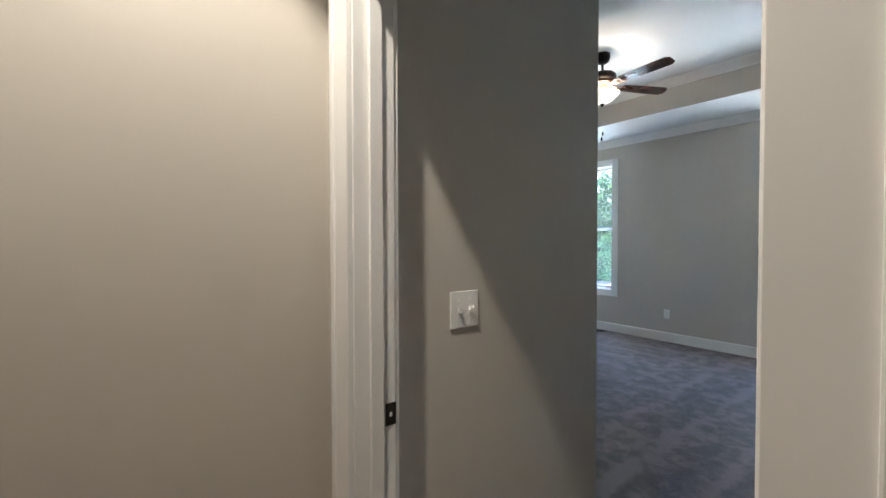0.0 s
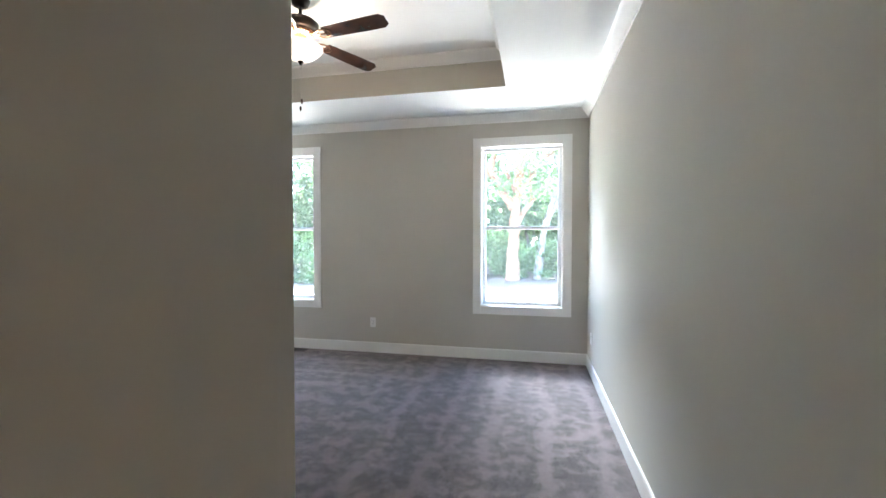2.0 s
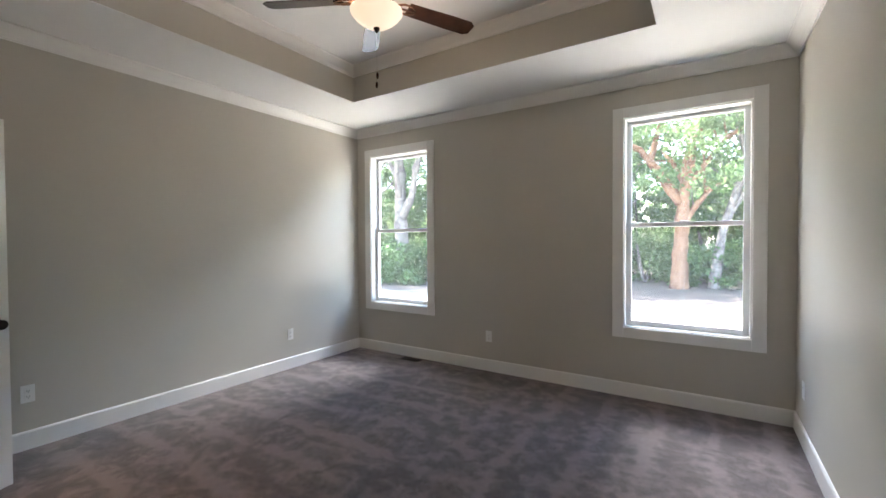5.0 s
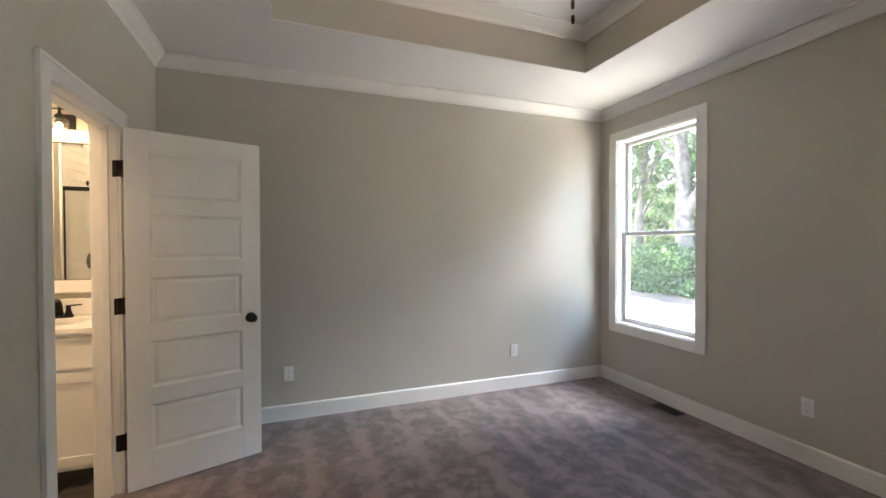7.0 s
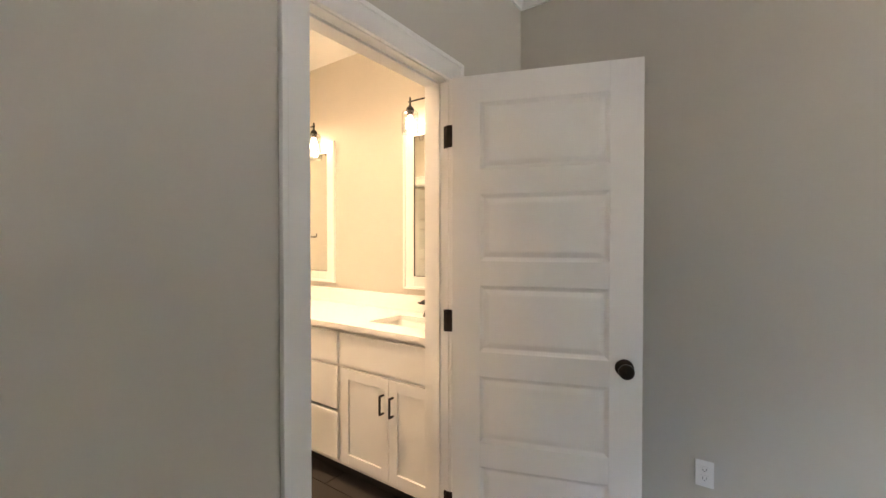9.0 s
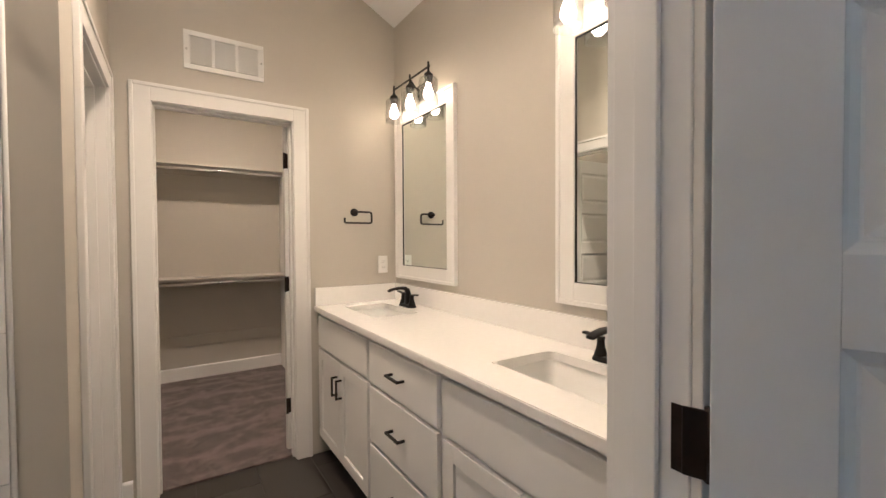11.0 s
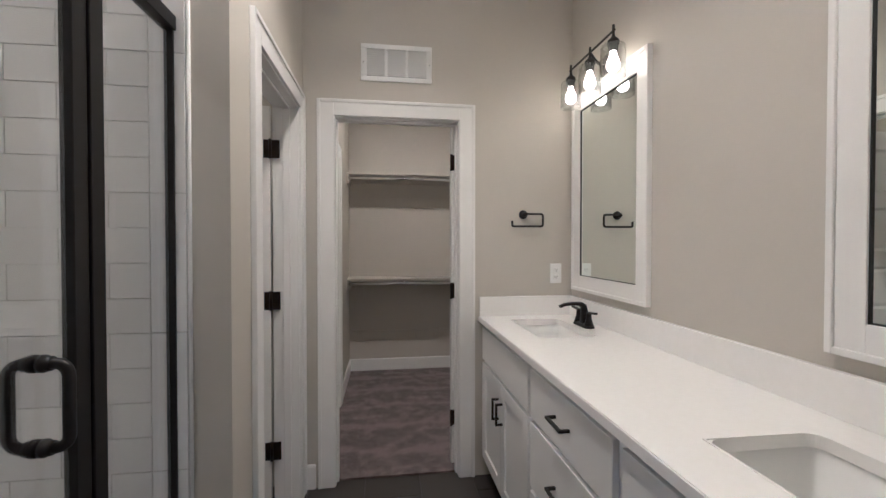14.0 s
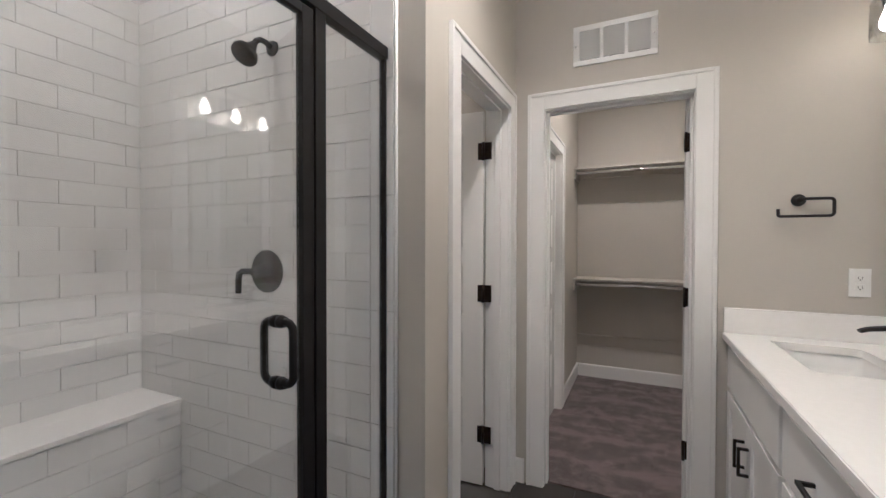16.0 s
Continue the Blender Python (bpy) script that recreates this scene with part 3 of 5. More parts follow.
def jamb_leaf(door, row):
    """The hinge leaves let into the jamb, kept with the door that hangs on them."""
    for z in (0.28, 1.05, 1.82):
        p = part("hinge_leaf", boxes((*row, z - 0.030, z + 0.062), bevel=0.001), BRONZE, door, "black hinge leaf")
        p.matrix_parent_inverse = door.matrix_world.inverted()


door_frame("door_frame_1", pose(0.711, BN, 0), 0.694, 2.068, S - BN, "white cased doorway to the bathroom")
door_frame("door_frame_2", pose(3.411, HALLY, 0), 0.795, 2.05, DOORY - HALLY, "white cased doorway from the hall")
door_frame("door_frame_3", pose(0.676, CLN, 0), 0.69, 2.05, BS - CLN, "white cased doorway to the closet")
door_frame("door_frame_4", pose(BE, -1.582, 0, 0, 0, -90), 0.668, 2.05, 0.115, "white cased narrow doorway to the toilet room")
door_frame("door_frame_5", pose(CLE, -2.805, 0, 0, 0, -90), 0.67, 2.035, 0.1, "white cased doorway in the closet wall")
bath_door = panel_door("panel_door", pose(0.722, -0.038, 0.018, 0, 0, 109.6), 0.715, 2.047, "white five-panel door with bronze knob, standing open", side=1)
jamb_leaf(bath_door, (0.7105, 0.7135, -0.093, -0.0715))
panel_door("panel_door", pose(4.203, -1.16, 0.018, 0, 0, 90), 0.785, 2.035, "white five-panel entry door swung fully open", side=-1)
panel_door("panel_door", pose(0.700, -2.512, 0.018, 0, 0, 186), 0.68, 2.035, "white closet door swung open into the closet", side=-1, flap=0.006)
panel_door("panel_door", pose(1.671, -2.247, 0.012, 0, 0, 4), 0.65, 2.035, "white toilet room door standing open", side=1, flap=0.047)
panel_door("panel_door", pose(CLE + 0.06, -3.472, 0.012, 0, 0, 90), 0.664, 2.02, "white closed door in the closet wall", knob=False)
e = thing("strike_plate", (3.411, -1.191, 0.905), "dark bronze strike plate let into the door jamb", "strike plate")
part("plate", boxes((0.0, 0.002, -0.014, 0.016, -0.029, 0.029), bevel=0.0008), BRONZE, e)
part("hole", boxes((0.0015, 0.0026, -0.004, 0.004, -0.006, 0.006)), CHROME, e)


# ---- electrical plates ----
def outlet(m, label, plates=1):
    """A duplex outlet: the plate in the local xz plane, facing -y."""
    e = thing("outlet", m, label, "outlet", "wall outlets")
    part("cover_plate", boxes((-0.035, 0.035, -0.0055, 0, -0.058, 0.058), bevel=0.002), PLASTIC, e)
    for z in (-0.0195, 0.0195):
        r = part("receptacle", boxes((-0.0165, 0.0165, -0.0085, -0.005, z - 0.0135, z + 0.0135), bevel=0.0015), PLASTIC, e)
        part("slot", boxes((-0.0075, -0.0055, -0.0090, -0.0084, z - 0.004, z + 0.006), (0.0055, 0.0075, -0.0090, -0.0084, z - 0.004, z + 0.006), (-0.0022, 0.0022, -0.0090, -0.0084, z - 0.010, z - 0.006)), SLOT, r)
    sb = bmesh.new()
    lathe(sb, [(0, 0.0), (0.0032, 0.0), (0.0028, 0.0012), (0, 0.0014)], pose(0, -0.0055, 0, 90, 0, 0), 10)
    part("screw", sb, PLASTIC, e)
    return e


outlet(pose(1.862, N, 0.374), "white duplex outlet low on the wall between the windows")
outlet(pose(W, 0.812, 0.378, 0, 0, 90), "white duplex outlet low on the wall beside the open door")
outlet(pose(W, 2.857, 0.378, 0, 0, 90), "white duplex outlet low on the wall near the corner")
outlet(pose(E, 3.60, 0.372, 0, 0, -90), "white duplex outlet low on the wall near the window")
outlet(pose(0.089, BS, 1.176, 0, 0, 180), "white duplex outlet above the vanity splash")
e = thing("light_switch", pose(VX, -0.871, 1.130, 0, 0, 90), "white two-gang toggle switch plate", "light switch")
part("cover_plate", boxes((-0.058, 0.058, -0.006, 0, -0.058, 0.058), bevel=0.0025), PLASTIC, e)
for x, up in ((-0.023, 1), (0.023, -1)):
    part("toggle_frame", boxes((x - 0.0065, x + 0.0065, -0.0075, -0.0055, -0.0125, 0.0125), bevel=0.0006), PLASTIC, e)
    tb = boxes((-0.004, 0.004, -0.017, 0, -0.0045, 0.0045), bevel=0.0012)
    bmesh.ops.transform(tb, matrix=pose(x, -0.006, 0, 28 * up, 0, 0), verts=tb.verts)
    part("toggle", tb, PLASTIC, e)
    for z in (-0.03, 0.03):
        sb = bmesh.new()
        lathe(sb, [(0, 0.0), (0.0032, 0.0), (0.0028, 0.0012), (0, 0.0014)], pose(x, -0.006, z, 90, 0, 0), 10)
        part("screw", sb, PLASTIC, e)

# spring door stop on the east skirting
e = thing("door_stop", pose(E - 0.014, 0.67, 0.06, 0, -90, 0), "white spring door stop on the baseboard", "door stop")
sb = bmesh.new()
tube(sb, [(0.006 * math.cos(k * 0.7), 0.006 * math.sin(k * 0.7), 0.004 + k * 0.0006) for k in range(110)], 0.0012, 6)
part("spring", sb, CHROME, e)
sb = bmesh.new()
lathe(sb, [(0, 0.068), (0.008, 0.068), (0.0095, 0.074), (0.008, 0.083), (0, 0.085)], steps=14)
part("tip", sb, PLASTIC, e, "white rubber tip")
sb = bmesh.new()
lathe(sb, [(0, 0), (0.011, 0), (0.010, 0.004), (0, 0.005)], steps=14)
part("base", sb, CHROME, e)

# floor register below the window
e = thing("floor_register", (0.91, 3.80, 0.010), "brown metal floor register set in the carpet", "floor register")
part("frame", boxes((-0.125, 0.125, -0.052, -0.040, 0, 0.005), (-0.125, 0.125, 0.040, 0.052, 0, 0.005), (-0.125, -0.110, -0.040, 0.040, 0, 0.005), (0.110, 0.125, -0.040, 0.040, 0, 0.005), bevel=0.0012), BRONZE, e)
# a thin dark sheet in place of the shade down the duct
part("duct_shade", boxes((-0.110, 0.110, -0.040, 0.040, 0.0003, 0.0010)), SLOT, e)
for k in range(12):
    part("slat", boxes((-0.104 + k * 0.0185, -0.098 + k * 0.0185, -0.040, 0.040, 0.0012, 0.0044)), BRONZE, e)


# ---- ceiling fan ----
def ceiling_fan(x, y):
    e = thing("ceiling_fan", (x, y, TRAY - 0.03), "dark bronze five-blade ceiling fan with lit glass bowl", "ceiling fan")
    def turned(name, prof, mat, label="", steps=32):
        b2 = bmesh.new()
        lathe(b2, prof, steps=steps)
        return part(name, b2, mat, e, label)
    turned("canopy", [(0, 0.03), (0.068, 0.03), (0.068, -0.012), (0.055, -0.045), (0.030, -0.060), (0, -0.060)], BRONZE)
    turned("downrod", [(0.0, -0.06), (0.012, -0.06), (0.012, -0.14), (0.0, -0.14)], BRONZE)
    turned("motor_housing", [(0, -0.135), (0.035, -0.135), (0.06, -0.145), (0.105, -0.155), (0.125, -0.175), (0.125, -0.205), (0.112, -0.225), (0.09, -0.235), (0, -0.235)], BRONZE)
    turned("vent_ring", [(0, -0.235), (0.105, -0.235), (0.108, -0.245), (0.092, -0.262), (0.06, -0.272), (0, -0.272)], COPPER, "polished bronze vented ring")
    for k in range(18):
        a = k * 20
        b2 = boxes((0.066, 0.098, -0.004, 0.004, -0.2665, -0.2485))
        bmesh.ops.transform(b2, matrix=pose(0, 0, 0, 0, 0, a), verts=b2.verts)
        part("vent_slot", b2, SLOT, e)
    turned("switch_cup", [(0, -0.27), (0.052, -0.27), (0.056, -0.290), (0.05, -0.3275), (0, -0.3275)], COPPER)
    bowl = turned("bowl", [(0.0, -0.328), (0.10, -0.328), (0.143, -0.330), (0.154, -0.337), (0.152, -0.347), (0.136, -0.368), (0.108, -0.394), (0.076, -0.416), (0.046, -0.430), (0.0, -0.436)], BOWLGLOW, "frosted glass bowl, lit")
    turned("inner_bulb", [(0.062, -0.3265), (0.13, -0.3265), (0.125, -0.3225), (0.066, -0.3225), (0.062, -0.3265)], UPGLOW, "glowing lamp ring above the bowl")
    turned("finial", [(0, -0.434), (0.018, -0.434), (0.02, -0.441), (0.012, -0.450), (0.009, -0.460), (0, -0.464)], BRONZE)
    for k in range(5):
        a = -8 + 72 * k
        b2 = bmesh.new()
        n = 14
        outline = []
        for i in range(n + 1):
            u = i / n
            x0 = 0.205 + 0.475 * u
            w = 0.050 + 0.010 * min(1, u * 1.6)
            if u > 0.94:
                w *= math.sqrt(max(0.0, 1 - ((u - 0.94) / 0.075) ** 2))
            outline.append((x0, w))
        for z in (0.003, -0.003):
            left = [b2.verts.new((x0, w, z)) for x0, w in outline]
            right = [b2.verts.new((x0, -w, z)) for x0, w in outline]
            for i in range(n):
                b2.faces.new((left[i], left[i + 1], right[i + 1], right[i]))
        b2.verts.ensure_lookup_table()
        h = 2 * (n + 1)
        for i in range(n):
            b2.faces.new((b2.verts[i], b2.verts[i + 1], b2.verts[h + i + 1], b2.verts[h + i]))
            b2.faces.new((b2.verts[n + 1 + i], b2.verts[n + 2 + i], b2.verts[h + n + 2 + i], b2.verts[h + n + 1 + i]))
        b2.faces.new((b2.verts[0], b2.verts[n + 1], b2.verts[h + n + 1], b2.verts[h]))
        b2.faces.new((b2.verts[n], b2.verts[2 * n + 1], b2.verts[h + 2 * n + 1], b2.verts[h + n]))
        bmesh.ops.transform(b2, matrix=pose(0, 0, -0.268, 0, 0, a) @ pose(0, 0, 0, -12, 0, 0), verts=b2.verts)
        part("blade", b2, WOODBLADE, e, "dark walnut blade")
        b3 = bmesh.new()
        for s in (-1, 1):
            tube(b3, [(0.085, 0, 0.004), (0.13, 0.016 * s, -0.008), (0.17, 0.036 * s, -0.006), (0.215, 0.034 * s, -0.006), (0.255, 0.012 * s, -0.006)], [0.008, 0.007, 0.006, 0.006, 0.005], 8)
        tube(b3, [(0.085, 0, 0.004), (0.15, 0, -0.010), (0.255, 0, -0.006)], [0.009, 0.006, 0.006], 8)
        bmesh.ops.transform(b3, matrix=pose(0, 0, -0.268, 0, 0, a) @ pose(0, 0, 0, -12, 0, 0), verts=b3.verts)
        part("blade_iron", b3, COPPER, e, "polished bronze scrolled blade iron")
    for dx, dy, z in ((-0.008, 0.006, -0.745), (0.012, -0.01, -0.70)):
        b2 = bmesh.new()
        tube(b2, [(dx * 4, dy * 4, -0.31), (dx, dy, -0.44), (dx, dy, z)], 0.0005, 5)
        c2 = part("pull_chain", b2, CHROME, e)
        b2 = bmesh.new()
        lathe(b2, [(0, z), (0.006, z - 0.003), (0.008, z - 0.022), (0.005, z - 0.036), (0, z - 0.038)], pose(dx, dy, 0), 12)
        part("fob", b2, WOODBLADE, c2)
    return e


ceiling_fan(2.137, 1.885)

# hall downlight: a trim ring and a small lens round the spot lamp that is set above
e = thing("ceiling_lamp", (HALL_X, HALL_Y, 2.743), "round recessed ceiling light in the hall, lit", "ceiling lamp")
b2 = bmesh.new()
lathe(b2, [(0.062, 0), (0.098, 0), (0.098, -0.004), (0.090, -0.009), (0.066, -0.011), (0.062, -0.008), (0.062, 0)])
part("rim", b2, WHITE, e)
b2 = bmesh.new()
lathe(b2, [(0, -0.001), (0.0615, -0.001), (0.055, -0.004), (0, -0.005)])
part("lens", b2, HALLGLOW, e)

# ---- bathroom vanity ----
CT, CB = 0.932, 0.902
FX = 0.522


def bar_pull(bm, p, length, axis):
    """A square bar pull on two posts, standing out along +x."""
    h, r = length / 2, 0.0048
    x, y, z = p
    if axis == "z":
        box(bm, x + 0.026, x + 0.036, y - r, y + r, z - h, z + h, 0.0012)
        for s in (-1, 1):
            box(bm, x, x + 0.027, y - r, y + r, z + s * h - (0.0096 if s > 0 else 0), z + s * h + (0 if s > 0 else 0.0096), 0.001)
    else:
        box(bm, x + 0.026, x + 0.036, y - h, y + h, z - r, z + r, 0.0012)
        for s in (-1, 1):
            box(bm, x, x + 0.027, y + s * h - (0.0096 if s > 0 else 0), y + s * h + (0 if s > 0 else 0.0096), z - r, z + r, 0.001)
    return bm


def shaker_door(parent, y0, y1, z0, z1, pull_y):
    st, t = 0.058, 0.019
    d = part("door", boxes((FX, FX + t, y0, y0 + st, z0, z1), (FX, FX + t, y1 - st, y1, z0, z1), (FX, FX + t, y0 + st, y1 - st, z0, z0 + st), (FX, FX + t, y0 + st, y1 - st, z1 - st, z1), bevel=0.0015), CABINET, parent)
    part("door_panel", boxes((FX + 0.002, FX + 0.009, y0 + st - 0.003, y1 - st + 0.003, z0 + st - 0.003, z1 - st + 0.003)), CABINET, d)
    part("handle", bar_pull(bmesh.new(), (FX + t, pull_y, z1 - 0.135), 0.106, "z"), BLACK, d, "black square bar pull")


def slab_front(name, parent, y0, y1, z0, z1, pull=True):
    d = part(name, boxes((FX, FX + 0.019, y0, y1, z0, z1), bevel=0.003), CABINET, parent)
    if pull:
        part("handle", bar_pull(bmesh.new(), (FX + 0.019, (y0 + y1) / 2, (z0 + z1) / 2 + 0.004), 0.112, "y"), BLACK, d, "black square bar pull")


def cabinet_body(e, y0, y1):
    part("body", boxes((BW, FX - 0.02, y0, y0 + 0.016, 0.10, CB), (BW, FX - 0.02, y1 - 0.016, y1, 0.10, CB), (BW, FX - 0.02, y0 + 0.016, y1 - 0.016, 0.10, 0.116)), CABINET, e)
    part("face_frame", boxes((FX - 0.02, FX - 0.001, y0, y0 + 0.04, 0.10, CB), (FX - 0.02, FX - 0.001, y1 - 0.04, y1, 0.10, CB), (FX - 0.02, FX - 0.001, y0 + 0.04, y1 - 0.04, 0.10, 0.14),
                             (FX - 0.02, FX - 0.001, y0 + 0.04, y1 - 0.04, CB - 0.045, CB), (FX - 0.02, FX - 0.001, y0 + 0.04, y1 - 0.04, 0.665, 0.695)), CABINET, e)
    # toe kick much darker than the cabinet, in the floor tile's colour
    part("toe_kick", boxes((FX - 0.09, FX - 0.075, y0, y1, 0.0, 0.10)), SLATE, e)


def sink_base(y0, y1, label):
    e = thing("sink_cabinet", (0, 0, 0), label, "vanity cabinet", "vanity cabinets")
    cabinet_body(e, y0, y1)
    slab_front("false_front", e, y0 + 0.022, y1 - 0.014, 0.692, 0.876, False)
    mid = (y0 + y1) / 2 + 0.004
    shaker_door(e, y0 + 0.022, mid - 0.002, 0.128, 0.674, mid - 0.034)
    shaker_door(e, mid + 0.002, y1 - 0.014, 0.128, 0.674, mid + 0.034)
    return e


VY0, VY1 = BS, BN
sink_base(VY0 + 0.006, -1.572, "white shaker sink cabinet with two doors and black pulls")
sink_base(-0.957, VY1 - 0.002, "white shaker sink cabinet with two doors beside the doorway")
e = thing("drawer_cabinet", (0, 0, 0), "white vanity drawer cabinet with three drawers", "vanity cabinet", "vanity cabinets")
cabinet_body(e, -1.572, -0.957)
for z0, z1 in ((0.692, 0.876), (0.424, 0.674), (0.128, 0.406)):
    slab_front("drawer", e, -1.555, -0.974, z0, z1)

# worktop with two cut-outs, splashes
# each basin's middle and its faucet's
SINKS = ((-2.010, -2.028), (-0.614, -0.604))
SX0, SX1, SW = 0.138, 0.410, 0.221
CTX = 0.558
e = thing("worktop", (0, 0, 0), "white quartz vanity worktop with backsplash", "countertop")
ys = [VY0 + 0.002] + [y for c, _ in SINKS for y in (c - SW, c + SW)] + [VY1 - 0.002]
slab = holed_slab([BW + 0.002, SX0, SX1, CTX], ys, [(1, 1), (1, 3)], CB, CT)
bmesh.ops.bevel(slab, geom=[g for g in slab.edges if len(g.link_faces) == 2 and g.calc_face_angle(0) > 1 and min(v.co.z for v in g.verts) > CT - 0.001], offset=0.003, segments=2, affect="EDGES")
for c, _ in SINKS:
    for px, sx in ((SX0, 1), (SX1, -1)):
        for py, sy in ((c - SW, 1), (c + SW, -1)):
            rad = 0.032
            ring = [(px, py)] + [(px + sx * rad * (1 - math.sin(radians(15 * k))), py + sy * rad * (1 - math.cos(radians(15 * k)))) for k in range(7)]
            lo, hi = ([slab.verts.new((u, v, z)) for u, v in ring] for z in (CB, CT))
            slab.faces.new(lo), slab.faces.new(hi)
            for k in range(8):
                slab.faces.new((lo[k], lo[(k + 1) % 8], hi[(k + 1) % 8], hi[k]))
part("slab", slab, QUARTZ, e)
part("backsplash", boxes((BW + 0.002, BW + 0.022, VY0 + 0.022, VY1 - 0.002, CT, 1.045), bevel=0.002), QUARTZ, e)
part("side_splash", boxes((BW + 0.002, CTX - 0.004, VY0 + 0.002, VY0 + 0.022, CT, 1.045), bevel=0.002), QUARTZ, e)


def basin(c):
    e = thing("sink", (0, 0, 0), "white rectangular undermount porcelain sink", "sink", "vanity sinks")
    b2 = bmesh.new()
    rings = []
    for g, z, rad in ((0.012, CB, 0.03), (0.006, CB - 0.004, 0.03), (-0.004, CB - 0.05, 0.04), (-0.016, CB - 0.105, 0.05), (-0.045, CB - 0.128, 0.06), (-0.10, CB - 0.134, 0.03)):
        pts = []
        x0, x1, y0, y1 = SX0 - g, SX1 + g, c - SW - g, c + SW + g
        for cx, cy, a0 in ((x1 - rad, y1 - rad, 0), (x0 + rad, y1 - rad, 90), (x0 + rad, y0 + rad, 180), (x1 - rad, y0 + rad, 270)):
            for k in range(6):
                a = radians(a0 + 18 * k)
                pts.append(b2.verts.new((cx + rad * math.cos(a), cy + rad * math.sin(a), z)))
        rings.append(pts)
    for a, b in zip(rings, rings[1:]):
        for k in range(24):
            b2.faces.new((a[k], a[(k + 1) % 24], b[(k + 1) % 24], b[k])).smooth = True
    b2.faces.new(rings[-1])
    part("basin", b2, PORCELAIN, e)
    b2 = bmesh.new()
    lathe(b2, [(0, 0.004), (0.022, 0.004), (0.028, 0.002), (0.03, 0.0), (0, 0.0)], pose((SX0 + SX1) / 2, c, CB - 0.134), 20)
    part("drain", b2, BLACK, e, "black drain")
    return e


def faucet(c):
    """A centerset faucet: base plate along y, spout towards +x."""
    e = thing("faucet", (0.086, c, CT), "matte black two-handle centerset faucet", "faucet", "vanity faucets")
    b2 = bmesh.new()
    rings = []
    for z, g in ((0.0, 0.0), (0.006, 0.0), (0.012, -0.004), (0.017, -0.010)):
        hw, hl, rad = 0.027 + g, 0.082 + g, 0.026 + g * 0.8
        pts = []
        for cx, cy, a0 in ((hw - rad, hl - rad, 0), (-hw + rad, hl - rad, 90), (-hw + rad, -hl + rad, 180), (hw - rad, -hl + rad, 270)):
            for k in range(7):
                a = radians(a0 + 15 * k)
                pts.append(b2.verts.new((cx + rad * math.cos(a), cy + rad * math.sin(a), z)))
        rings.append(pts)
    for a, b in zip(rings, rings[1:]):
        for k in range(28):
            b2.faces.new((a[k], a[(k + 1) % 28], b[(k + 1) % 28], b[k])).smooth = True
    b2.faces.new(rings[0][::-1]), b2.faces.new(rings[-1])
    part("base_plate", b2, BLACK, e)
    # spout: a broad tapering post that bends forward
    b2 = bmesh.new()
    spine = [((-0.004, 0.014), 0.027, 0.021), ((-0.004, 0.045), 0.022, 0.018), ((-0.002, 0.080), 0.019, 0.016), ((0.003, 0.101), 0.019, 0.015), ((0.018, 0.113), 0.0185, 0.0115), ((0.060, 0.116), 0.018, 0.0085), ((0.105, 0.110), 0.0175, 0.007), ((0.128, 0.101), 0.016, 0.0055)]
    rings = []
    for i, ((sx, sz), wy, th) in enumerate(spine):
        q0, q1 = Vector(spine[max(i - 1, 0)][0]), Vector(spine[min(i + 1, len(spine) - 1)][0])
        w = (q1 - q0).normalized()
        nrm = Vector((w.y, -w.x))
        pts = []
        for k in range(16):
            a = 2 * math.pi * k / 16
            ca, sa = math.cos(a), math.sin(a)
            ca, sa = math.copysign(abs(ca) ** 0.6, ca), math.copysign(abs(sa) ** 0.6, sa)
            pts.append(b2.verts.new((sx + nrm.x * th * ca, wy * sa, sz + nrm.y * th * ca)))
        rings.append(pts)
    for a, b in zip(rings, rings[1:]):
        for k in range(16):
            b2.faces.new((a[k], a[(k + 1) % 16], b[(k + 1) % 16], b[k])).smooth = True
    b2.faces.new(rings[0][::-1]), b2.faces.new(rings[-1])
    part("spout", b2, BLACK, e)
    for s in (-1, 1):
        b2 = bmesh.new()
        lathe(b2, [(0.0, 0.014), (0.024, 0.014), (0.021, 0.022), (0.014, 0.045), (0.0125, 0.066), (0.0135, 0.072), (0.0, 0.073)], pose(0, s * 0.054, 0), 20)
        h = part("handle", b2, BLACK, e)
        b3 = boxes((-0.011, 0.011, -0.012, 0.072, 0.0, 0.0095), bevel=0.004)
        bmesh.ops.transform(b3, matrix=pose(0, s * 0.054, 0.071, 5, 0, 0 if s > 0 else 180), verts=b3.verts)
        part("lever", b3, BLACK, h)
    return e


for c, tap in SINKS:
    basin(c)
    faucet(tap)


